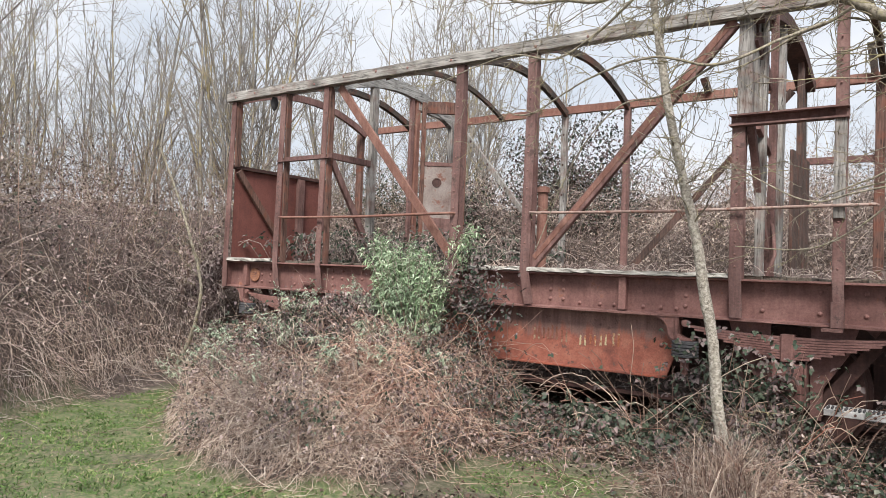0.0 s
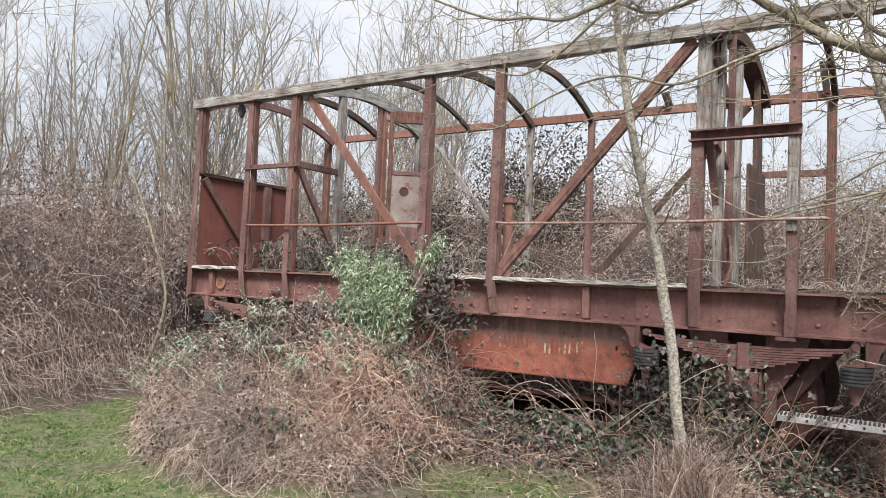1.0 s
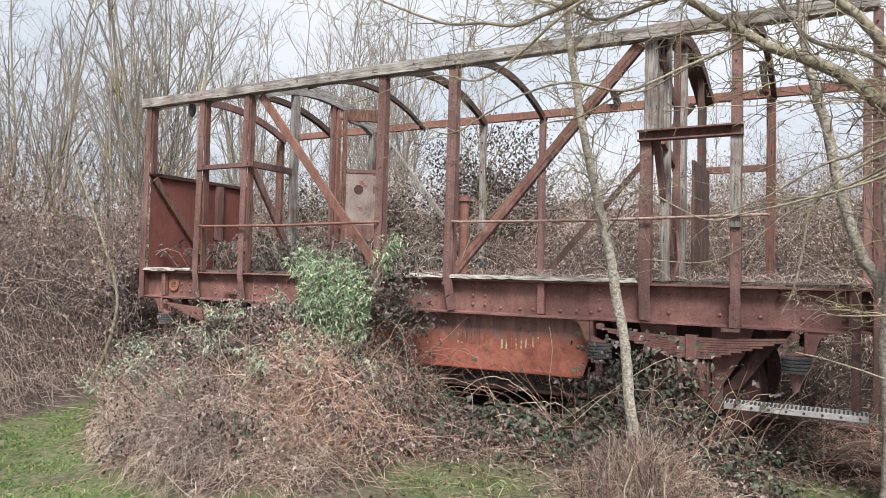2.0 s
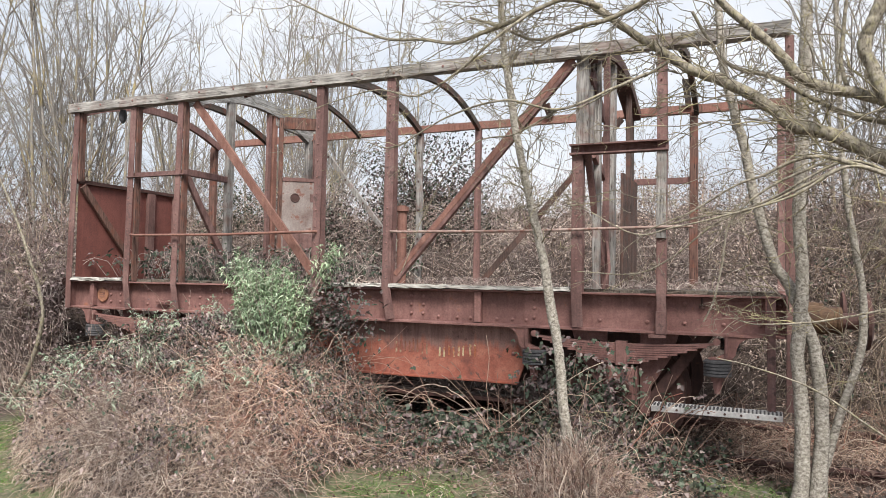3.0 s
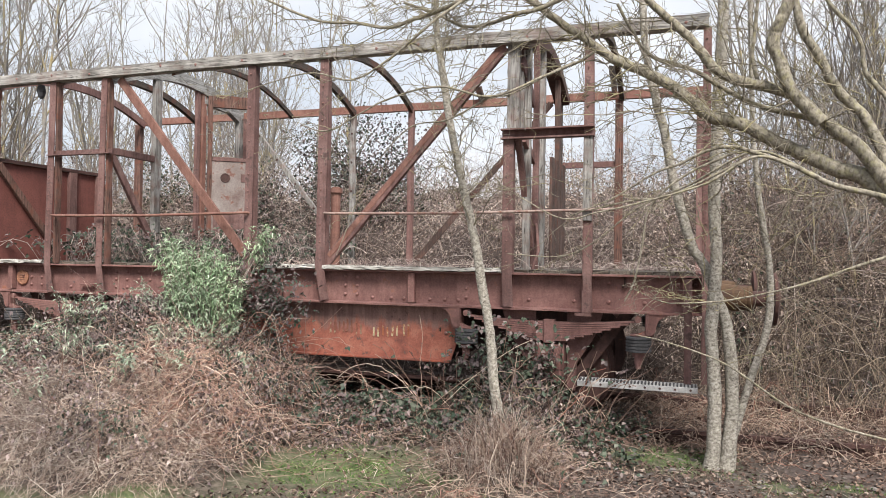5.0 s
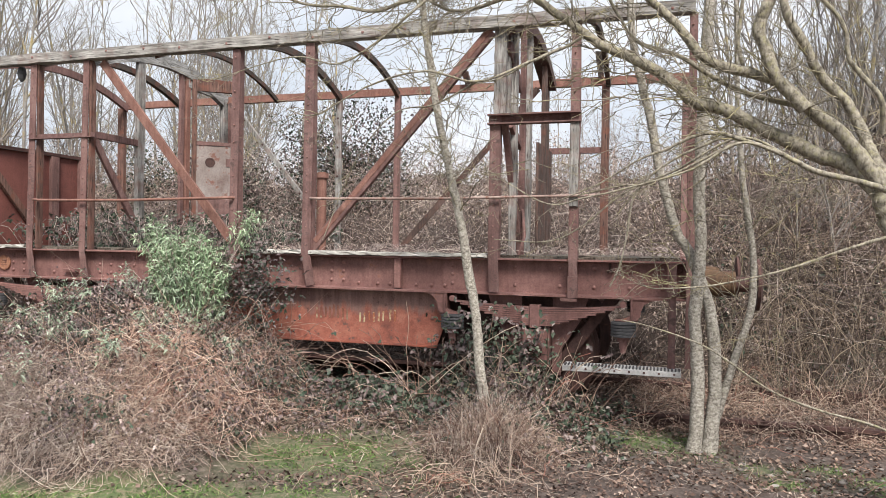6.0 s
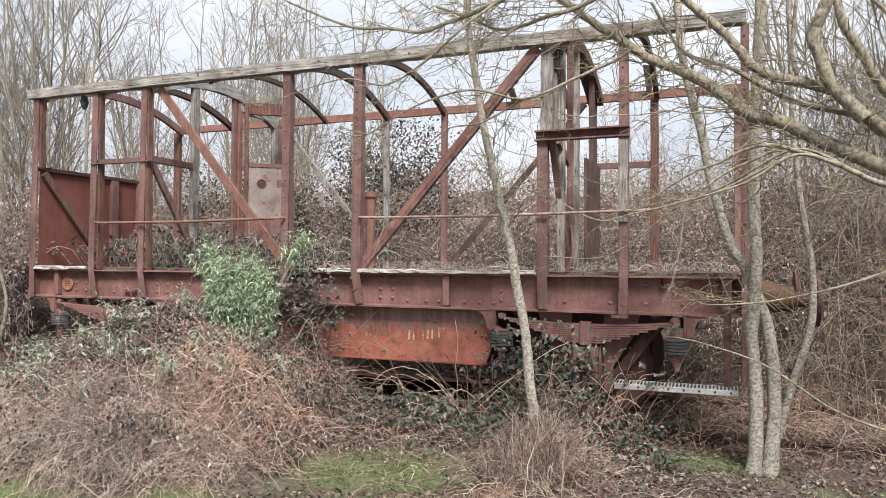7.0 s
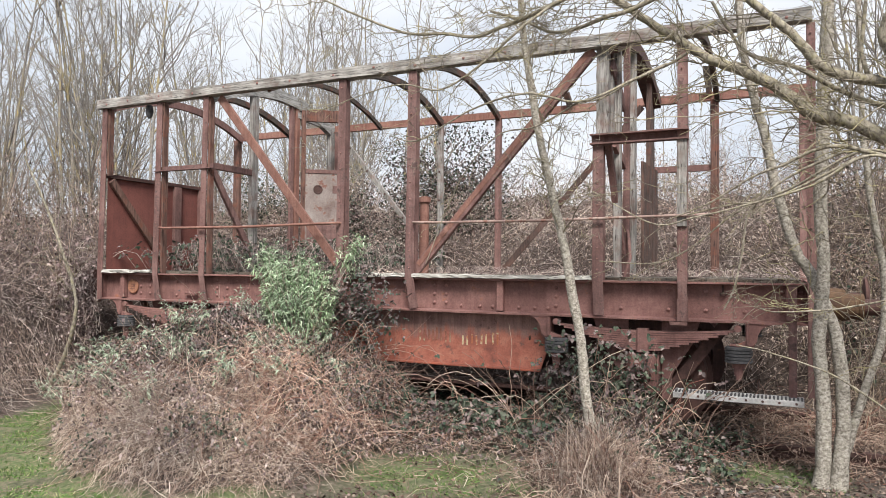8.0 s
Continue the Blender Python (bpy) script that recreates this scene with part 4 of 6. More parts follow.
# ---- plants ----
def canes(rng, x, y, heading, length, arch, lift, hug, radius, k=8, curl=0.8, sides=3, jitter=0.015, floor_gap=0.01):
    """Thin stems that run over the plant cover: they start at x, y, bend, rise by arch and fall back."""
    n = len(x)
    s = np.linspace(0, 1, k)[None]
    a = heading[:, None] + rng.normal(0, curl, (n, 1)) * s
    step = length[:, None] / (k - 1)
    X = x[:, None] + np.concatenate([np.zeros((n, 1)), np.cumsum(np.cos(a[:, 1:]) * step, 1)], 1)
    Y = y[:, None] + np.concatenate([np.zeros((n, 1)), np.cumsum(np.sin(a[:, 1:]) * step, 1)], 1)
    Z = soil_z(X, Y) + cover(X, Y) * hug[:, None] + arch[:, None] * 4 * s * (1 - s) + lift[:, None]
    Z = np.maximum(Z, soil_z(X, Y) + floor_gap)
    P = np.stack([X, Y, Z], -1) + rng.normal(0, jitter, (n, k, 3))
    R = radius[:, None] * (1 - 0.6 * s)
    return P, R


def tangle(x, y, low, high, length, rise, droop, radius, k=8, bend=0.5):
    """Stems that cross in all directions inside the plant cover."""
    n = len(x)
    z = soil_z(x, y) + cover(x, y) * U(low, high, n)
    d = rng.normal(size=(n, 3)) * (1, 1, 0.55) + (0, 0, rise)
    d /= np.linalg.norm(d, axis=1, keepdims=True)
    turn = np.cumsum(rng.normal(0, bend / k, (n, k, 3)), 1)
    step = (d[:, None] + turn) * (U(*length, n)[:, None, None] / (k - 1))
    step[:, 0] = 0
    P = np.stack([x, y, z], 1)[:, None] + np.cumsum(step, 1)
    s = np.linspace(0, 1, k)[None]
    P[..., 2] -= droop * s ** 2 * U(0.2, 1, n)[:, None]
    P[..., 2] = np.maximum(P[..., 2], soil_z(P[..., 0], P[..., 1]) + 0.02)
    R = U(*radius, n)[:, None] * (1 - 0.55 * s)
    ok = clear_of_van(P)
    return P[ok], R[ok]


def surface_leaves(x, y, low, high, spread):
    """Places for leaves in the outer skin of the plant cover."""
    p = np.stack([x, y, soil_z(x, y) + cover(x, y) * U(low, high, len(x))], 1) + rng.normal(0, spread, (len(x), 3))
    ok = ~((p[:, 0] > -0.1) & (p[:, 0] < 7.6) & (p[:, 1] > -0.1) & (p[:, 1] < W + 0.1) & (p[:, 2] > 0.4))
    return p[ok & (p[:, 2] > soil_z(p[:, 0], p[:, 1]))]


def clear_of_van(P):
    """Which stems stay out of the van's posts and gear."""
    inside = (P[..., 0] > -0.15) & (P[..., 0] < 7.6) & (P[..., 1] > -0.09) & (P[..., 1] < W + 0.1) & (P[..., 2] > 0.42)
    return ~inside.any(1)


def strew(rng, n, box_, weight):
    """Random places inside a box of the plan, thinned by a weight."""
    out = np.zeros((0, 2))
    while len(out) < n:
        p = rng.uniform((box_[0], box_[2]), (box_[1], box_[3]), (4 * n, 2))
        p = p[rng.random(len(p)) < weight(p[:, 0], p[:, 1])]
        out = np.concatenate([out, p])
    return out[:n, 0], out[:n, 1]


def downhill(x, y):
    e = 0.08
    return np.arctan2(-(cover(x, y + e) - cover(x, y - e)), -(cover(x + e, y) - cover(x - e, y)))


def stuff(name, batches, mat, label, category):
    return tagged(arrays(name, *joined(batches), mat), label, category, kind="stuff")


rng = np.random.default_rng(11)
U = rng.uniform


# bramble mound in front of the van
def mound_plants():
    w = lambda x, y: np.clip(mound(x, y) * 2.2, 0, 1) * (y < 0.02)
    front = lambda x, y: w(x, y) * np.clip(-0.25 - 0.8 * (y + 0.9) + 0.6 * waves(x * 1.3, y * 1.3), 0.05, 1)
    x, y = strew(rng, 7600, (0.6, 6.7, -2.9, 0.02), front)
    n = len(x)
    P, R = canes(rng, x, y, downhill(x, y) + rng.normal(0, 1.3, n), U(0.07, 0.26, n), U(0.0, 0.07, n), U(-0.06, 0.015, n), U(0.72, 1.04, n), U(0.0012, 0.0023, n), 6, 2.2)
    ok = clear_of_van(P)
    stuff("dead_grass_mound", [tubes(P[ok], R[ok])], STRAW, "bleached dead grass hanging over the bramble mound", "dead grass")
    x, y = strew(rng, 2200, (0.6, 6.7, -2.9, 0.02), front)
    stuff("crossed_dead_grass", [tubes(*tangle(x, y, 0.75, 1.08, (0.08, 0.3), 0.25, 0.08, (0.0012, 0.0024), 6, 1.8))], STRAW, "crossed bleached grass stalks on the mound", "dead grass")
    x, y = strew(rng, 2600, (0.8, 6.9, -2.5, 0.05), w)
    stuff("bramble_stems", [tubes(*tangle(x, y, 0.4, 1.02, (0.15, 0.6), 0.2, 0.2, (0.0015, 0.0032), 9, 2.0))], CANE, "tangled reddish-brown bramble stems", "brambles")
    x, y = strew(rng, 900, (1.6, 4.9, -1.6, -0.12), lambda x, y: w(x, y) * (0.18 + np.exp(-((x - 4.05) / 0.5) ** 2)))
    n = len(x)
    P, R = canes(rng, x, y, downhill(x, y) + rng.normal(0, 0.7, n), U(0.3, 0.85, n), U(0.03, 0.14, n), U(-0.02, 0.05, n), U(0.92, 1.08, n), U(0.002, 0.0041, n), 12, 1.8, 3, 0.012)
    ok = clear_of_van(P) & (mound(P[:, -1, 0], P[:, -1, 1]) > 0.12)
    x, y = strew(rng, 1300, (2.6, 5.0, -2.0, -0.1), lambda x, y: w(x, y) * np.exp(-((x - 3.9) / 0.55) ** 2))
    stuff("red_bramble_canes", [tubes(P[ok], R[ok]), tubes(*tangle(x, y, 0.8, 1.06, (0.1, 0.32), 0.0, 0.25, (0.0015, 0.003), 9, 5.0))], RED_CANE, "arching reddish bramble canes on the mound", "brambles")
    bare = lambda x, y: 1 - 0.45 * np.exp(-((x - 6.08) / 0.36) ** 2 - ((y + 0.98) / 0.28) ** 2)
    skin = lambda x, y: bare(x, y) * w(x, y) * np.clip(0.95 + 0.7 * (y + 0.8) + 0.9 * waves(x * 1.4 + 1, y * 1.4), 0.1, 1)
    x, y = strew(rng, 40000, (0.6, 6.7, -2.7, 0.0), skin)
    pick = surface_leaves(x, y, 0.85, 1.14, 0.035)
    stuff("bramble_leaves", [leaves(rng, pick, 0.028, 0.019, None, 0.8, 0.5)], LITTER_LEAF, "withered purple-brown bramble leaves", "brambles")
    x, y = strew(rng, 9000, (0.8, 6.8, -2.3, -0.05), lambda x, y: skin(x, y) * np.clip(0.3 + waves(x * 2.1, y * 2.3 + 4), 0, 1))
    # darker knots of growth that stand out of the mound
    m = 80
    kx, ky = strew(rng, m, (0.9, 4.6, -2.6, -0.2), lambda x, y: w(x, y) * np.clip(1.5 + 0.65 * y, 0.15, 1))
    which = rng.integers(0, m, 22000)
    k = rng.normal(0, 1, (22000, 3)) * U(0.05, 0.13, m)[which][:, None] + np.stack([kx, ky, soil_z(kx, ky) + cover(kx, ky) * 1.03], 1)[which]
    k = k[(k[:, 1] < -0.1) & (k[:, 2] > soil_z(k[:, 0], k[:, 1]))]
    stuff("bramble_knots", [leaves(rng, k, 0.028, 0.02, None, 0.7, 0.4)], BRAMBLE_LEAF, "dense dark knots of withered bramble leaves", "brambles")
    stuff("green_bramble_leaves", [trefoils(rng, surface_leaves(x[::4], y[::4], 0.9, 1.1, 0.03), 0.032, 0.024)], BRAMBLE_LEAF, "scattered dark green bramble leaves", "brambles")

    # dead grass standing round the foot of the sapling
    n = 2500
    gx, gy = 6.09 + rng.normal(0, 0.2, n), -1.02 + rng.normal(0, 0.16, n)
    s = np.linspace(0, 1, 7)[None]
    a, reach, tall = U(0, 6.28, n), U(0.03, 0.24, n), U(0.08, 0.36, n) * np.exp(-((gx - 6.1) / 0.4) ** 2)
    X = gx[:, None] + np.cos(a)[:, None] * reach[:, None] * s ** 1.8
    Y = gy[:, None] + np.sin(a)[:, None] * reach[:, None] * s ** 1.8
    Z = soil_z(X, Y) + 0.01 + tall[:, None] * (s * 1.9 - 1.5 * s ** 2 * U(0.3, 1.1, n)[:, None])
    P = np.stack([X, Y, np.maximum(Z, soil_z(X, Y) + 0.01)], -1) + rng.normal(0, 0.006, (n, 7, 3))
    R = U(0.0013, 0.0028, n)[:, None] * (1 - 0.6 * s)
    stuff("sapling_dead_grass", [tubes(P[:1000], R[:1000])], STRAW, "tuft of straw-brown dead grass round the sapling", "dead grass")
    stuff("sapling_canes", [tubes(P[1000:], R[1000:] * 1.3)], CANE, "reddish-brown dry stems round the foot of the sapling", "brambles")


mound_plants()


# bramble carpet under and before the van's open side
def carpet():
    w = lambda x, y: np.where(turf_of(x, y) > 0.4, 0.12, 1) * (mound(x, y) < 0.5) * np.where((y > 0.0) & (x < 6.9), 0.12, 1) * np.where((x > 6.4) & (y < -0.2), 0.14, 1) * np.where(x > 7.2, 0.6, 1)
    x, y = strew(rng, 2300, (3.7, 9.5, -1.9, 1.9), w)
    n = len(x)
    P, R = canes(rng, x, y, U(0, 6.28, n), U(0.15, 0.6, n), U(0.01, 0.11, n), np.zeros(n) + 0.01, U(0.7, 1.05, n), U(0.0015, 0.0034, n), 8, 1.7)
    ok = clear_of_van(P)
    P, R = P[ok], R[ok]
    stuff("trailing_bramble_stems", [tubes(P, R)], CANE, "trailing dry bramble stems on the ground", "brambles")
    x, y = strew(rng, 6800, (3.8, 7.0, -1.3, 1.0), lambda x, y: np.exp(-((y + 0.1) / 0.6) ** 2) * (turf_of(x, y) < 0.4))
    z = top_z(x, y) + U(0, 0.16, len(x))
    z = np.where(y > -0.1, np.minimum(z, 0.42), z)
    pick = np.stack([x, y, z], 1)
    half = (rng.random(len(pick)) < 0.35) & (waves(pick[:, 0] * 2, pick[:, 1] * 2) > -0.15)
    stuff("ground_bramble_leaves", [trefoils(rng, pick[half][::2], 0.034, 0.026)], GREEN_LEAF, "dark green bramble leaves creeping below the van", "brambles")
    stuff("purple_bramble_leaves", [leaves(rng, pick[~half], 0.034, 0.025, None, 0.6, 0.4, True)], BRAMBLE_LEAF, "purple-brown bramble leaves creeping below the van", "brambles")
    x, y = strew(rng, 30000, (3.6, 10.5, -3.2, 2.6), lambda x, y: np.where(turf_of(x, y) > 0.5, 0.15, 1.0))
    pick = np.stack([x, y, soil_z(x, y) + 0.5 * cover(x, y) + 0.012], 1)
    stuff("leaf_litter", [leaves(rng, pick, 0.03, 0.021, rng.normal(size=(len(x), 3)) * (1, 1, 0.2), 0.6, 0.1)], FALLEN, "brown fallen leaves on the earth", "leaf litter")
    # dry stems and leaves fallen over the rails
    x, y = strew(rng, 480, (6.9, 11.0, -0.1, 2.1), lambda x, y: np.ones_like(x))
    n = len(x)
    P, R = canes(rng, x, y, U(0, 6.28, n), U(0.25, 0.85, n), U(0.05, 0.3, n), U(0.02, 0.13, n), U(0.7, 1.0, n), U(0.0016, 0.0036, n), 9, 1.6)
    ok = clear_of_van(P)
    stuff("rail_bramble_stems", [tubes(P[ok], R[ok])], CANE, "dry brown bramble stems fallen over the rails", "brambles")
    x, y = strew(rng, 5000, (6.6, 11.0, -0.2, 2.1), lambda x, y: np.where((np.abs(y - 0.28) < 0.14) | (np.abs(y - 1.78) < 0.14), 1, 0.25))
    near_rail = (np.abs(y - 0.28) < 0.034) | (np.abs(y - 1.78) < 0.034)
    pick = np.stack([x, y, np.where(near_rail, 0.006, soil_z(x, y) + U(0.01, 0.07, len(x)))], 1)
    stuff("rail_leaf_litter", [leaves(rng, pick, 0.032, 0.022, rng.normal(size=(len(x), 3)) * (1, 1, 0.25), 0.6, 0.1)], FALLEN, "brown fallen leaves heaped along the rails", "leaf litter")
    # leafy bramble clumps along the dark gap below the plate
    m = 44
    kc = np.stack([U(4.1, 6.0, m), U(-0.75, -0.2, m), np.zeros(m)], 1)
    kc[:, 2] = top_z(kc[:, 0], kc[:, 1]) + U(0.0, 0.13, m)
    which = rng.integers(0, m, 1300)
    k = kc[which] + rng.normal(0, 1, (1300, 3)) * (0.13, 0.09, 0.07)
    k = k[(k[:, 1] < -0.1) & (k[:, 2] > soil_z(k[:, 0], k[:, 1])) & (k[:, 2] < 0.46)]
    g = (rng.random(len(k)) < 0.75) & (waves(k[:, 0] * 2, k[:, 1] * 2) > 0.0)
    stuff("gap_brambles", [trefoils(rng, k[g][::2], 0.036, 0.027)], GREEN_LEAF, "glossy dark green brambles below the hanging plate", "brambles")
    stuff("gap_withered_brambles", [trefoils(rng, k[~g][::2], 0.036, 0.027)], BRAMBLE_LEAF, "purple-green brambles below the hanging plate", "brambles")
    # long canes that arch over the end of the plate and the gap
    m = 17
    s = np.linspace(0, 1, 14)[None, :, None]
    p = np.stack([U(3.3, 5.0, m), U(-0.5, -0.2, m), U(0.15, 0.45, m)], 1)
    d = np.stack([U(0.2, 0.95, m), rng.normal(-0.1, 0.1, m), U(-0.35, -0.05, m)], 1)
    top = U(0.15, 0.62, m) * np.clip((4.9 - p[:, 0]) / 0.9, 0.25, 1)
    P = p[:, None] + d[:, None] * s + np.array([0, 0, 1]) * (top[:, None, None] * 4 * s * (1 - s)) + np.cumsum(rng.normal(0, 0.009, (m, 14, 3)), 1)
    P[..., 1] = np.minimum(P[..., 1], -0.11)
    P[..., 2] = np.maximum(P[..., 2], soil_z(P[..., 0], P[..., 1]) + 0.02)
    stuff("plate_canes", [tubes(P, np.linspace(0.0038, 0.0018, 14)[None] * np.ones((m, 1)))], RED_CANE, "long pinkish bramble canes arching before the plate", "brambles")
    q = P[:, 3:12].reshape(-1, 3)
    q = q[rng.random(len(q)) < 0.22]
    q = q + rng.normal(0, 0.008, q.shape)
    q[:, 1] = np.minimum(q[:, 1], -0.1)
    stuff("plate_cane_leaves", [trefoils(rng, q, 0.038, 0.028)], BRAMBLE_LEAF, "dark bramble leaves on the arching canes", "brambles")
    # climbing clump round the axle box
    c = rng.normal(0, 1, (2200, 3)) * (0.27, 0.09, 0.21) + (5.93, -0.2, 0.4)
    c = c[(c[:, 1] < -0.09) & (c[:, 2] > -0.05) & (c[:, 2] < 0.9)]
    g = waves(c[:, 0] * 4, c[:, 2] * 5) > 0.05
    stuff("axle_brambles", [trefoils(rng, c[g][::2], 0.03, 0.022)], GREEN_LEAF, "dark green brambles climbing over the wheel", "brambles")
    stuff("axle_withered_brambles", [trefoils(rng, c[~g][::2], 0.034, 0.025)], BRAMBLE_LEAF, "purple-brown brambles climbing over the wheel", "brambles")
    m = 130
    p = np.stack([U(5.2, 6.7, m), U(-0.5, -0.15, m), U(-0.1, 0.2, m)], 1)
    s = np.linspace(0, 1, 8)[None, :, None]
    d = np.stack([rng.normal(0, 0.3, m), rng.normal(-0.05, 0.12, m), U(0.2, 0.8, m)], 1)
    P = p[:, None] + d[:, None] * s + rng.normal(0, 0.012, (m, 8, 3)) * s - np.array([0, 0, 0.3]) * s ** 3 * U(0, 1, (m, 1, 1))
    P[..., 1] = np.minimum(P[..., 1], -0.1)
    stuff("axle_canes", [tubes(P, np.full((m, 8), 0.0028))], CANE, "dry bramble canes climbing over the wheel", "brambles")


carpet()


def grass():
    x, y = strew(rng, 62000, (0.0, 8.9, -5.2, 0.2), lambda x, y: turf_of(x, y) * np.clip(0.55 + 0.7 * waves(x * 5.1, y * 5.3), 0.12, 1))
    n = len(x)
    way = rng.normal(size=(n, 3)) * (0.8, 0.8, 0.3) + (0, 0, 0.75)
    p = np.stack([x, y, soil_z(x, y) - 0.006], 1)
    stuff("grass", [leaves(rng, p, 0.042, 0.0062, way, 0.5, 0.22)], GRASS, "short green winter grass", "grass")
    x, y = strew(rng, 2400, (1.6, 8.2, -3.6, 0.3), lambda x, y: np.where(turf_of(x, y) > 0.3, 0.08, 0.6))
    n = len(x)
    P, R = canes(rng, x, y, U(0, 6.28, n), U(0.03, 0.12, n), U(0.0, 0.025, n), np.zeros(n) + 0.01, U(0.6, 0.9, n), U(0.0009, 0.0016, n), 5, 1.2)
    stuff("straw_litter", [tubes(P, R)], STRAW, "loose dead grass stalks on the ground", "dead grass")


grass()


def stones():
    x, y = strew(rng, 520, (6.3, 9.8, -1.9, 0.1), lambda x, y: np.exp(-((y + 0.75) / 0.4) ** 2))
    V, F = [], []
    bm = bmesh.new()
    bmesh.ops.create_cube(bm, size=1)
    bmesh.ops.subdivide_edges(bm, edges=bm.edges[:], cuts=1, use_grid_fill=True)
    base = np.array([v.co.normalized() for v in bm.verts])
    faces = np.array([[v.index for v in f.verts] for f in bm.faces])
    bm.free()
    for i in range(len(x)):
        r = U(0.005, 0.02)
        v = base * r * (1 + rng.normal(0, 0.14, base.shape)) * (1.2, 1, 0.6) + (x[i], y[i], soil_z(x[i], y[i]) + r * 0.3)
        V.append(v)
        F.append(faces + i * len(base))
    tagged(arrays("ballast_stones", np.concatenate(V), np.concatenate(F), STONE, smooth=False), "small pale ballast stones in the earth", "stones", kind="stuff")


stones()


def thickets():
    # dense bank beside the van's closed end
    left = lambda f: (lambda x, y: (left_edge(y) > x) * np.exp(-np.clip(left_edge(y) - x, 0, 9) / f))
    x, y = strew(rng, 15500, (-7, 1.5, -6, 5), left(1.2))
    stuff("thicket_stems", [tubes(*tangle(x, y, 0.62, 1.05, (0.08, 0.28), 0.45, 0.18, (0.0014, 0.003), 5, 3.0))], CANE_PURPLE, "grey-purple tangled thicket stems", "brambles")
    x, y = strew(rng, 23000, (-7, 1.5, -6, 5), left(1.6))
    pick = surface_leaves(x, y, 0.8, 1.1, 0.05)
    pick = pick[pick[:, 2] > 0.25 + 0.6 * U(0, 1, len(pick))]
    stuff("thicket_leaves", [leaves(rng, pick, 0.034, 0.024, None, 0.7, 0.4)], LITTER_LEAF, "withered purple-brown leaves in the thicket", "brambles")
    g = pick[(rng.random(len(pick)) < 0.35) & (waves(pick[:, 0] * 1.2, pick[:, 1] + pick[:, 2]) > 0.1)]
    stuff("thicket_green_leaves", [leaves(rng, g, 0.05, 0.036)], BRAMBLE_LEAF, "sparse dark green leaves in the thicket", "brambles")
    x, y = strew(rng, 6600, (-3, 1.7, -5, 0.2), lambda x, y: (left_edge(y) > x) * np.exp(-np.clip(left_edge(y) - x, 0, 9) / 0.3))
    n = len(x)
    P, R = canes(rng, x, y, downhill(x, y) + rng.normal(0, 1.3, n), U(0.06, 0.2, n), U(0.0, 0.07, n), U(-0.04, 0.01, n), U(0.6, 1.02, n), U(0.0012, 0.0023, n), 5, 2.0)
    ok = clear_of_van(P)
    stuff("thicket_dead_grass", [tubes(P[ok], R[ok])], STRAW, "bleached dead grass at the foot of the thicket", "dead grass")
    # twiggy brush that rises above the thicket
    x, y = strew(rng, 3200, (-8, 0.6, -6, 6), lambda x, y: (left_edge(y) > x + 0.5) * np.exp(-np.clip(left_edge(y) - x - 0.5, 0, 9) / 2.2))
    stuff("thicket_brush", [tubes(*tangle(x, y, 0.92, 1.3, (0.2, 0.5), 0.9, 0.1, (0.0018, 0.0036), 6, 2.4))], DARK_CANE, "grey-brown twiggy brush above the thicket", "brambles")
    p = surface_leaves(x, y, 0.95, 1.35, 0.08)
    stuff("thicket_brush_leaves", [leaves(rng, np.concatenate([p, p + rng.normal(0, 0.07, p.shape)]), 0.034, 0.024, None, 0.7, 0.4)], LITTER_LEAF, "sparse withered leaves in the brush above the thicket", "brambles")
    # upright whips
    x, y = strew(rng, 900, (-9, 0.8, -6, 8), lambda x, y: (left_edge(y) > x + 0.3) * 1.0)
    n = len(x)
    s = np.linspace(0, 1, 7)[None]
    a, ln = U(0, 6.28, n), U(0.8, 2.2, n)
    b = U(0.1, 0.6, n)
    P = np.stack([x[:, None] + np.cos(a)[:, None] * b[:, None] * s ** 2, y[:, None] + np.sin(a)[:, None] * b[:, None] * s ** 2, top_z(x, y)[:, None] * 0.6 + ln[:, None] * s], -1) + rng.normal(0, 0.02, (n, 7, 3))
    ok = clear_of_van(P)
    stuff("thicket_whips", [tubes(P[ok], (U(0.003, 0.006, n)[:, None] * (1 - 0.7 * s))[ok])], CANE, "upright pale whips above the thicket", "brambles")
    # bank behind the van
    back = lambda f: (lambda x, y: (y > back_edge(x)) * np.exp(-np.clip(y - back_edge(x), 0, 9) / f))
    x, y = strew(rng, 8000, (-3, 13, 2.0, 9), back(1.3))
    stuff("bank_stems", [tubes(*tangle(x, y, 0.75, 1.08, (0.2, 0.8), 0.3, 0.3, (0.0016, 0.0036), 6, 3.6))], CANE_PURPLE, "tangled dry bramble stems on the bank behind the van", "brambles")
    x, y = strew(rng, 60000, (-3, 13, 2.0, 9), lambda x, y: back(1.3)(x, y) * np.where(x > 7.8, 0.55, 1))
    pick = surface_leaves(x, y, 0.82, 1.1, 0.06)
    stuff("bank_leaves", [leaves(rng, pick, 0.036, 0.025, None, 0.6, 0.4)], BANK_LEAF, "withered brown leaves on the bank behind the van", "brambles")
    x, y = strew(rng, 1900, (-3, 14, 2.4, 10), lambda x, y: (y > back_edge(x) + 0.1) * 1.0)
    n = len(x)
    a, ln, b = U(0, 6.28, n), U(0.6, 2.0, n), U(0.3, 1.3, n)
    P = np.stack([x[:, None] + np.cos(a)[:, None] * b[:, None] * s ** 2, y[:, None] + np.sin(a)[:, None] * b[:, None] * s ** 2, top_z(x, y)[:, None] * 0.6 + ln[:, None] * (s - 0.25 * s ** 3)], -1) + rng.normal(0, 0.02, (n, 7, 3))
    ok = clear_of_van(P)
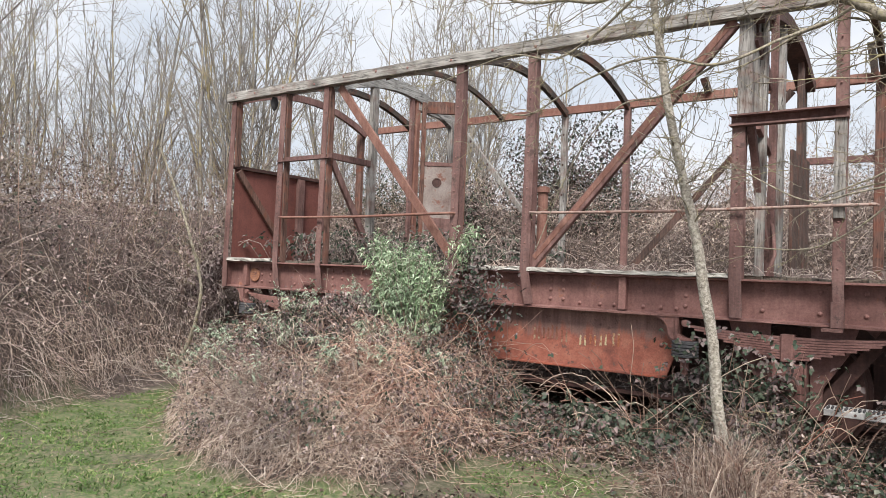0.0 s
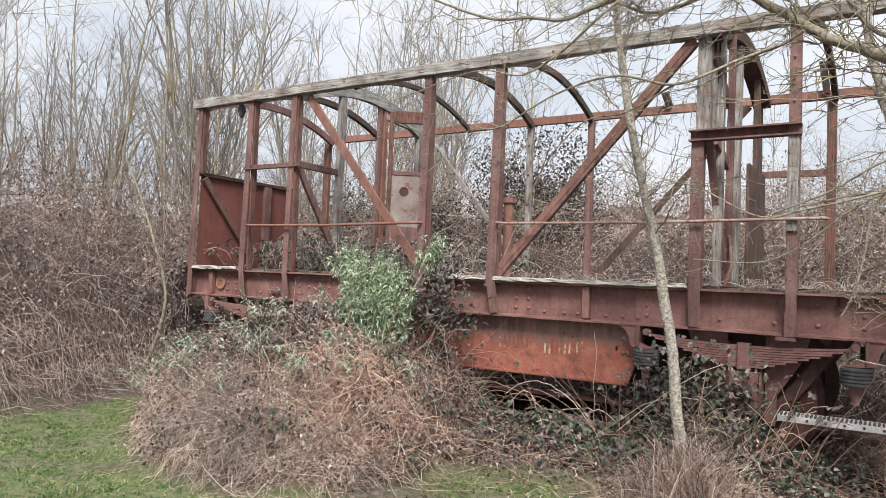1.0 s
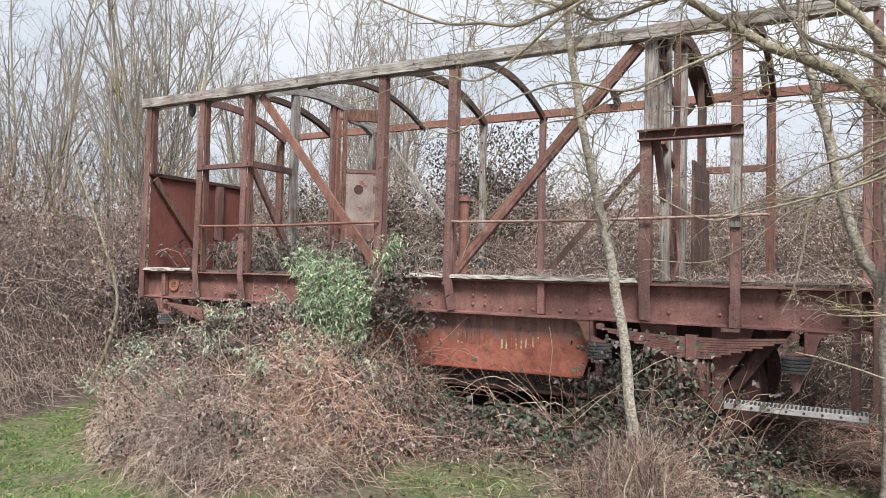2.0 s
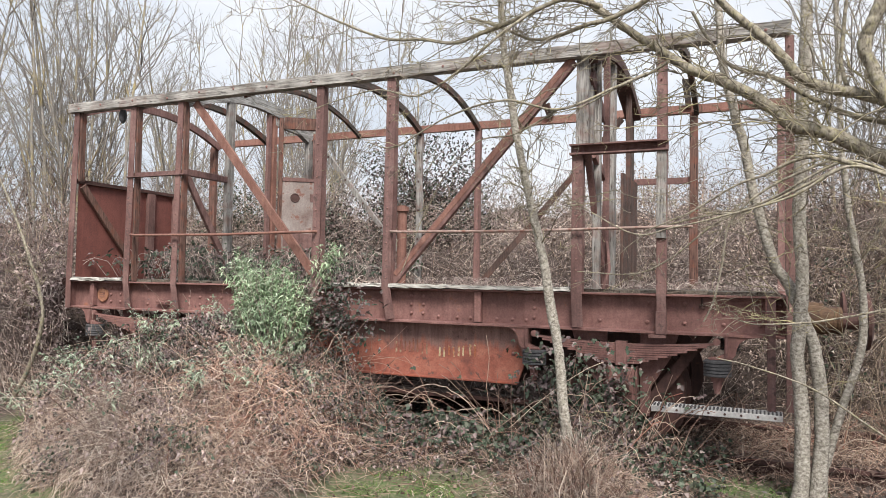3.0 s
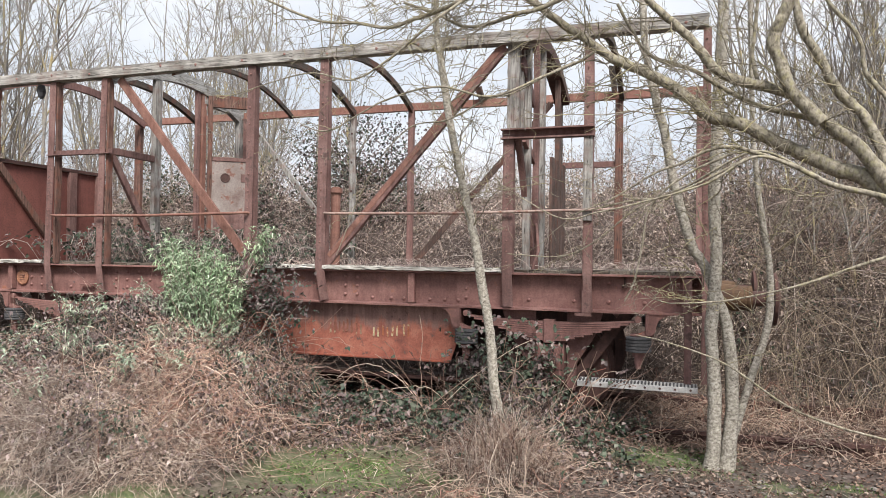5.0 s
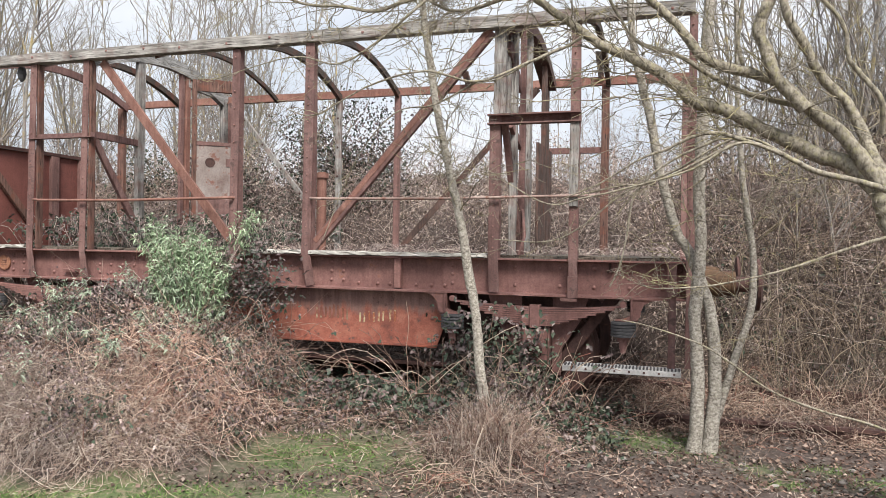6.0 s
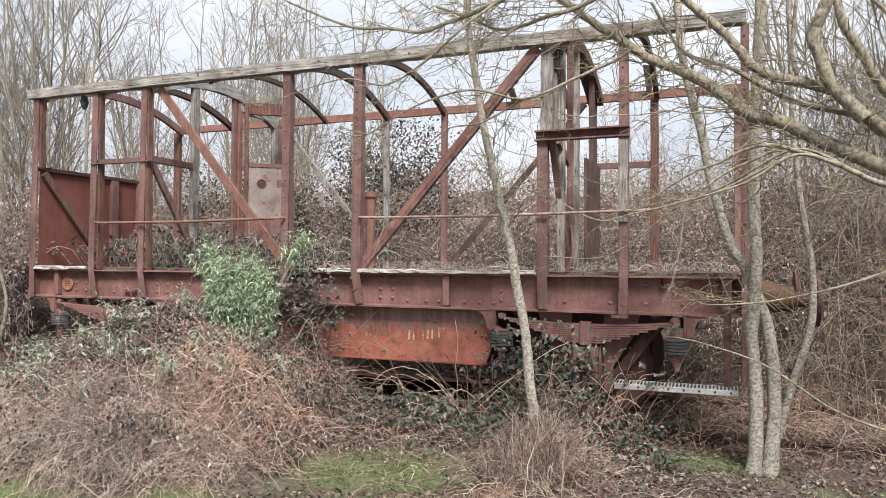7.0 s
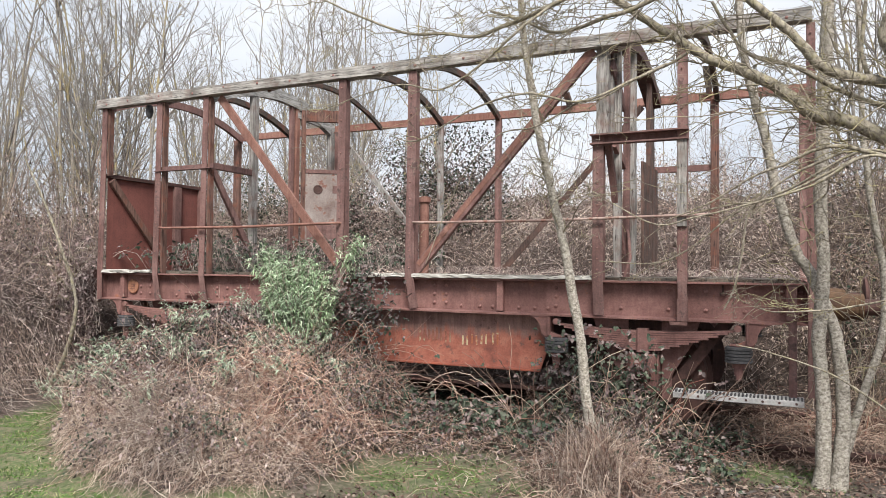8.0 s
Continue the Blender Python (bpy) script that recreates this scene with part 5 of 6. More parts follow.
    stuff("bank_whips", [tubes(P[ok], (U(0.003, 0.006, n)[:, None] * (1 - 0.7 * s))[ok])], CANE, "pale arching whips on the bank", "brambles")
    # arching canes beside the track beyond the van
    x, y = strew(rng, 1000, (7.7, 12.5, 1.2, 4.5), lambda x, y: (y > back_edge(x) - 0.9) * 1.0)
    n = len(x)
    s9 = np.linspace(0, 1, 9)[None]
    a, ln, b = U(2.6, 6.2, n), U(0.5, 1.9, n), U(0.3, 1.3, n)
    P = np.stack([x[:, None] + np.cos(a)[:, None] * b[:, None] * s9, y[:, None] + np.sin(a)[:, None] * b[:, None] * s9, top_z(x, y)[:, None] * U(0.1, 0.7, n)[:, None] + ln[:, None] * (1.9 * s9 - 2.0 * s9 ** 2.2)], -1)
    P = P + np.cumsum(rng.normal(0, 0.02, (n, 9, 3)), 1)
    P[..., 2] = np.maximum(P[..., 2], soil_z(P[..., 0], P[..., 1]) + 0.02)
    ok = clear_of_van(P)
    stuff("arching_canes", [tubes(P[ok], (U(0.002, 0.0048, n)[:, None] * (1 - 0.6 * s9))[ok])], DARK_CANE, "grey-brown arching bramble canes beside the track", "brambles")
    x, y = strew(rng, 2600, (7.7, 12.5, 1.6, 5), back(0.9))
    stuff("looped_canes", [tubes(*tangle(x, y, 0.55, 1.1, (0.3, 0.9), 0.25, 0.4, (0.002, 0.0045), 8, 6.0))], DARK_CANE, "looped grey-brown canes in the thicket beside the track", "brambles")
    x, y = strew(rng, 9000, (7.7, 12.5, 1.6, 5), back(0.7))
    stuff("track_bramble_leaves", [trefoils(rng, surface_leaves(x, y, 0.5, 1.0, 0.06), 0.036, 0.027)], BRAMBLE_LEAF, "dark withered bramble leaves beside the track", "brambles")
    # brambles closed round the buffer at the veranda end
    c = rng.normal(0, 1, (1500, 3)) * (0.22, 0.1, 0.36) + (-0.3, -0.05, 0.85)
    c = c[(c[:, 1] < 0.1) & (c[:, 0] < -0.02) & (c[:, 2] > 0.05)]
    stuff("buffer_brambles", [trefoils(rng, c, 0.034, 0.025)], LITTER_LEAF, "withered brambles grown round the buffer", "brambles")
    p = c[::3]
    d = rng.normal(size=(len(p), 1, 3)) * (0.16, 0.06, 0.2)
    t = np.linspace(-1, 1, 6)[None, :, None]
    P = p[:, None] + d * t - np.array([0, 0, 0.08]) * t ** 2
    P[..., 0] = np.minimum(P[..., 0], -0.03)
    P[..., 2] = np.maximum(P[..., 2], 0.0)
    stuff("buffer_bramble_stems", [tubes(P, np.full((len(p), 6), 0.0022))], CANE_PURPLE, "thin bramble stems round the buffer", "brambles")


thickets()


def van_growth():
    """Brambles that have grown up through the van's floor."""
    n = 420
    x, y = U(0.2, 3.3, n), U(0.25, 2.2, n)
    s = np.linspace(0, 1, 7)[None]
    a, b, h = U(0, 6.28, n), U(0.1, 0.5, n), U(0.1, 0.32, n)
    P = np.stack([x[:, None] + np.cos(a)[:, None] * b[:, None] * s, y[:, None] + np.sin(a)[:, None] * b[:, None] * s, 1.262 + h[:, None] * 4 * s * (1 - 0.8 * s)], -1) + rng.normal(0, 0.012, (n, 7, 3))
    P[..., 1] = np.clip(P[..., 1], 0.12, W - 0.1)
    P[..., 2] = np.maximum(P[..., 2], 1.262)
    stuff("floor_bramble_stems", [tubes(P, np.full((n, 7), 0.003))], CANE_PURPLE, "bramble stems over the van's floor", "brambles")
    pts = P.reshape(-1, 3)[rng.integers(0, n * 7, 5200)] + rng.normal(0, 0.035, (5200, 3))
    pts[:, 2] = np.maximum(pts[:, 2], 1.265)
    pts = pts[(pts[:, 1] > 0.12) & (pts[:, 0] > 0.14)]
    dark = rng.random(len(pts)) < 0.55
    stuff("floor_bramble_leaves", [trefoils(rng, pts[dark][::2], 0.036, 0.027)], BRAMBLE_LEAF, "dark bramble leaves over the van's floor", "brambles")
    stuff("floor_green_leaves", [trefoils(rng, pts[~dark][::2], 0.034, 0.025)], GREEN_LEAF, "dark green leaves over the van's floor", "brambles")
    n = 500
    x, y = U(3.4, 7.3, n), U(0.15, 2.2, n)
    P = np.stack([x[:, None] + rng.normal(0, 0.16, (n, 1)) * s, y[:, None] + rng.normal(0, 0.12, (n, 1)) * s, 1.262 + U(0.0, 0.09, n)[:, None] * 4 * s * (1 - s)], -1)
    P[..., 1] = np.clip(P[..., 1], 0.12, W - 0.1)
    stuff("floor_twigs", [tubes(P, np.full((n, 7), 0.0025))], CANE_PURPLE, "loose dry twigs on the van's floor", "twigs")


van_growth()


# ---- green shrub ----
def shoots(rng, tips, root, whorls, length, width):
    """Stems from a root to the tips, with long narrow leaves along their upper part."""
    T = np.asarray(tips, float)
    n = len(T)
    s = np.linspace(0, 1, 6)[None, :, None]
    r = root + rng.normal(0, 0.08, (n, 3)) * (1, 1, 0.3)
    P = r[:, None] * (1 - s) + T[:, None] * s + rng.normal(0, 0.012, (n, 6, 3))
    stems = tubes(P, np.full((n, 6), 0.004) * (1.2 - 0.8 * s[..., 0]))
    d = T - r
    d /= np.linalg.norm(d, axis=1, keepdims=True)
    pl, wy = [], []
    for k in range(whorls):
        f = 1 - 0.045 * k
        base = T - d * (0.028 * k)
        for j in range(3):
            out = rng.normal(size=(n, 3)) * (1, 1, 0.5)
            out /= np.linalg.norm(out, axis=1, keepdims=True)
            pl.append(base)
            wy.append(out + d * max(0.15, 0.9 - 0.16 * k) + (0, 0, -0.05 * k))
    lv = leaves(rng, np.concatenate(pl), length, width, np.concatenate(wy), 0.3, 0.4)
    return stems, lv


def green_shrub(name, label, root, tips, whorls=9, length=0.066, width=0.0115, mat=None):
    ob = empty(name, root)
    tagged(ob, label, "shrub")
    st, lv = shoots(rng, tips, np.array(root), whorls, length, width)
    for nm, (v, f), m in (("stem_growth", st, CANE_PURPLE), ("foliage", lv, mat or SHRUB_LEAF)):
        tagged(arrays(nm, v - np.array(root), f, m, ob), kind="stuff")
    return ob


d = rng.normal(size=(560, 3))
d /= np.linalg.norm(d, axis=1, keepdims=True)
tips = d * (0.38, 0.26, 0.46) * U(0.5, 1.1, (560, 1)) + (3.22, -0.44, 1.0)
tips = np.concatenate([tips, rng.normal(0, 0.06, (16, 3)) + (3.73, -0.3, 1.53), rng.normal(0, 0.075, (30, 3)) + (2.74, -0.32, 1.42)])
tips[:, 1] = np.minimum(tips[:, 1], -0.2)
green_shrub("buddleia_shrub", "leafy grey-green shrub growing against the van's girder", (3.25, -0.5, 0.45), tips)
for root, spread, cnt in (((2.3, -0.4, 0), (0.32, 0.08, 0.08), 90), ((2.75, -0.5, 0), (0.2, 0.1, 0.1), 60), ((3.3, -1.0, 0), (0.15, 0.1, 0.08), 26), ((2.9, -1.5, 0), (0.14, 0.1, 0.06), 16),
                          ((1.35, -0.6, 0), (0.22, 0.1, 0.1), 44), ((1.75, -0.9, 0), (0.16, 0.1, 0.1), 14), ((3.75, -1.35, 0), (0.1, 0.1, 0.06), 8), ((2.5, -1.9, 0), (0.12, 0.1, 0.06), 9),
                          ((2.15, -1.45, 0), (0.16, 0.1, 0.06), 20), ((2.45, -1.05, 0), (0.17, 0.1, 0.07), 22), ((3.6, -1.75, 0), (0.09, 0.08, 0.05), 9), ((1.7, -1.2, 0), (0.17, 0.1, 0.07), 20), ((3.55, -0.75, 0), (0.13, 0.08, 0.08), 12), ((3.1, -2.1, 0), (0.09, 0.08, 0.05), 6), ((1.05, -0.95, 0), (0.2, 0.12, 0.08), 26), ((2.0, -0.6, 0), (0.2, 0.1, 0.08), 34), ((1.6, -1.5, 0), (0.1, 0.08, 0.05), 8), ((3.95, -0.9, 0), (0.1, 0.08, 0.05), 8)):
    rt = np.array((root[0], root[1], float(top_z(np.array(root[0]), np.array(root[1]))) + 0.02))
    tp = rt + rng.normal(size=(cnt, 3)) * spread + ((0, -0.04, 0.11) if root[1] > -0.7 else (0.02, -0.1, 0.17))
    green_shrub("green_sprig", "small grey-green leafy sprig among the brambles", tuple(rt), tp, 7, 0.05, 0.011, SPRIG_LEAF)
c = rng.normal(0, 1, (1700, 3)) * (0.18, 0.1, 0.19) + (3.76, -0.3, 0.97)
c = c[(c[:, 1] < -0.09)]
stuff("ivy_on_girder", [trefoils(rng, c[::2], 0.027, 0.019)], BRAMBLE_LEAF, "dark brambles climbing the girder beside the shrub", "brambles")


# ---- trees close to the van ----
def spline(pts, n):
    """A smooth curve through a few points, with n places."""
    p = np.asarray(pts, float)
    p = np.concatenate([2 * p[:1] - p[1:2], p, 2 * p[-1:] - p[-2:-1]])
    out = []
    m = len(p) - 3
    for t in np.linspace(0, m - 1e-6, n):
        i = int(t)
        f = t - i
        a, b, c_, d_ = p[i:i + 4]
        out.append(0.5 * (2 * b + (c_ - a) * f + (2 * a - 5 * b + 4 * c_ - d_) * f ** 2 + (3 * b - a - 3 * c_ + d_) * f ** 3))
    return np.array(out)


def limb(pts, r0, r1, sides=10, n=64, flare=0.0):
    P = spline(pts, n)
    wob = np.cumsum(rng.normal(0, r0 * 0.05, P.shape), 0)
    P = P + rng.normal(0, r0 * 0.035, P.shape) + wob - np.linspace(0, 1, n)[:, None] * wob[-1]
    lump = np.convolve(rng.normal(0, 1, n + 4), np.ones(5) / 5, 'valid')
    R = np.linspace(r0, r1, n) * (1 + 0.07 * lump + rng.normal(0, 0.015, n) + flare * np.exp(-np.arange(n) / 3.0))
    return P, tubes(P[None], R[None], sides)


def twigs(P, count, length, radius, up=0.3, lean=(0, 0, 0), k=9, start=0.15):
    """Side shoots from a limb, and shorter ones from those."""
    n = len(P)
    i = rng.integers(int(n * start), n, count)
    a = np.gradient(P, axis=0)[i]
    a /= np.linalg.norm(a, axis=1, keepdims=True)
    d = rng.normal(size=(count, 3)) * (1, 0.8, 0.8) + a * 0.9 + np.array([0, 0, up]) + np.array(lean)
    d /= np.linalg.norm(d, axis=1, keepdims=True)
    ln = U(0.4, 1.0, count) * length
    s = np.linspace(0, 1, k)[None, :, None]
    S = np.cross(d, rng.normal(size=(count, 3)))
    S /= np.linalg.norm(S, axis=1, keepdims=True) + 1e-9
    zig = S[:, None] * (np.arange(k) % 2 * 2 - 1)[None, :, None] * U(0.006, 0.022, (count, 1, 1)) * (s > 0)
    sway = np.cumsum(rng.normal(0, 0.045, (count, k, 3)), 1) * s + rng.normal(0, 0.3, (count, 1, 3)) * s ** 2
    Q = P[i][:, None] + d[:, None] * ln[:, None, None] * s + (sway + zig) * ln[:, None, None]
    return Q, U(0.6, 1.1, count)[:, None] * radius * (1.05 - 0.75 * s[..., 0])


def side_shoots(Q, m, lo, hi, radius, k=4, spread=0.8):
    """Shoots that leave the stems Q at sharp angles; returns their lines and radii."""
    j = rng.integers(0, len(Q), m)
    kk = rng.integers(1, Q.shape[1], m)
    d = Q[j, kk] - Q[j, kk - 1]
    d /= np.linalg.norm(d, axis=1, keepdims=True) + 1e-9
    d = d * 0.7 + rng.normal(0, spread, (m, 3))
    d /= np.linalg.norm(d, axis=1, keepdims=True) + 1e-9
    s = np.linspace(0, 1, k)[None, :, None]
    ln = U(lo, hi, m)[:, None, None]
    S = Q[j, kk][:, None] + d[:, None] * ln * s + np.cumsum(rng.normal(0, 0.06, (m, k, 3)), 1) * ln * s
    return S, np.full((m, k), radius) * (1.1 - 0.5 * s[..., 0])


def twig_set(P, count, length, radius, **kw):
    count = max(3, int(count * 0.72))
    Q, R = twigs(P, count, length, radius, **kw)
    S, RS = side_shoots(Q, count * 4, 0.1 * length, 0.45 * length, radius * 0.62, 6, 0.6)
    T, RT = side_shoots(S, count * 8, 0.02, 0.09, radius * 0.45, 3, 1.0)
    Z, RZ = side_shoots(Q, count * 5, 0.02, 0.07, radius * 0.4, 3, 1.0)
    buds = np.concatenate([T[:, -1], Z[:, -1], S[:, -1]])
    return [tubes(Q, R), tubes(S, RS), tubes(T, RT), tubes(Z, RZ), leaves(rng, buds, 0.011, 0.0055)]


def near_tree(name, label, base, limbs, bark_mat):
    ob = empty(name, base)
    tagged(ob, label, "tree")
    o = np.array(base)
    tw = []
    for nm, pts, r0, r1, spec in limbs:
        P, (v, f) = limb(pts, r0, r1, flare=0.55 if nm == "trunk" else 0.15)
        arrays(nm, v - o, f, bark_mat, ob)
        for count, length, radius, kw in spec:
            tw += twig_set(P, count, length, radius, **kw)
    v, f = joined(tw)
    tagged(arrays("twig_growth", v - o, f, TWIG, ob), kind="stuff")


near_tree("sapling", "slender pale sapling with yellow lichen before the van", (6.06, -0.75, -0.12), [
    ("trunk", [(6.08, -0.75, -0.16), (5.97, -0.75, 0.27), (5.917, -0.75, 0.72), (5.868, -0.75, 1.02), (5.803, -0.75, 1.38), (5.745, -0.75, 1.67), (5.675, -0.75, 1.96), (5.578, -0.75, 2.41), (5.517, -0.75, 2.78), (5.47, -0.75, 3.12), (5.42, -0.76, 3.6)], 0.04, 0.024,
     [(66, 0.85, 0.0055, dict(up=0.1, start=0.45)), (14, 0.5, 0.004, dict(up=0.0, start=0.25))]),
    ("shoot", [(6.07, -0.76, -0.15), (6.04, -0.82, 0.12), (6.08, -0.85, 0.3)], 0.016, 0.008, [(3, 0.4, 0.004, {})])], BARK_NEAR)

near_tree("twin_stemmed_tree", "pale-barked tree with three stems beside the van's open end", (7.48, -0.4, -0.12), [
    ("trunk", [(7.42, -0.4, -0.18), (7.45, -0.4, 0.1), (7.457, -0.4, 0.49), (7.437, -0.4, 0.85), (7.47, -0.4, 1.34), (7.446, -0.4, 1.78), (7.465, -0.4, 2.3), (7.48, -0.4, 2.86), (7.49, -0.4, 3.1), (7.5, -0.4, 4.2)], 0.047, 0.036,
     [(12, 0.9, 0.006, dict(up=0.2, start=0.3))]),
    ("trunk", [(7.53, -0.38, -0.18), (7.566, -0.38, 0.34), (7.536, -0.37, 0.82), (7.463, -0.33, 1.1), (7.391, -0.3, 1.3), (7.304, -0.3, 1.46), (7.2, -0.3, 1.82), (7.111, -0.3, 2.26), (7.044, -0.3, 2.5), (6.965, -0.3, 2.9), (6.9, -0.3, 3.8)], 0.045, 0.026,
     [(22, 1.0, 0.006, dict(up=0.2, start=0.4))]),
    ("trunk", [(7.55, -0.36, -0.05), (7.594, -0.35, 0.13), (7.7, -0.35, 0.54), (7.804, -0.35, 0.945), (7.808, -0.35, 1.34), (7.763, -0.35, 1.62), (7.712, -0.35, 2.06), (7.688, -0.35, 2.38), (7.66, -0.35, 3.4)], 0.03, 0.016,
     [(20, 0.9, 0.005, dict(up=0.1, start=0.2))])], BARK_NEAR)

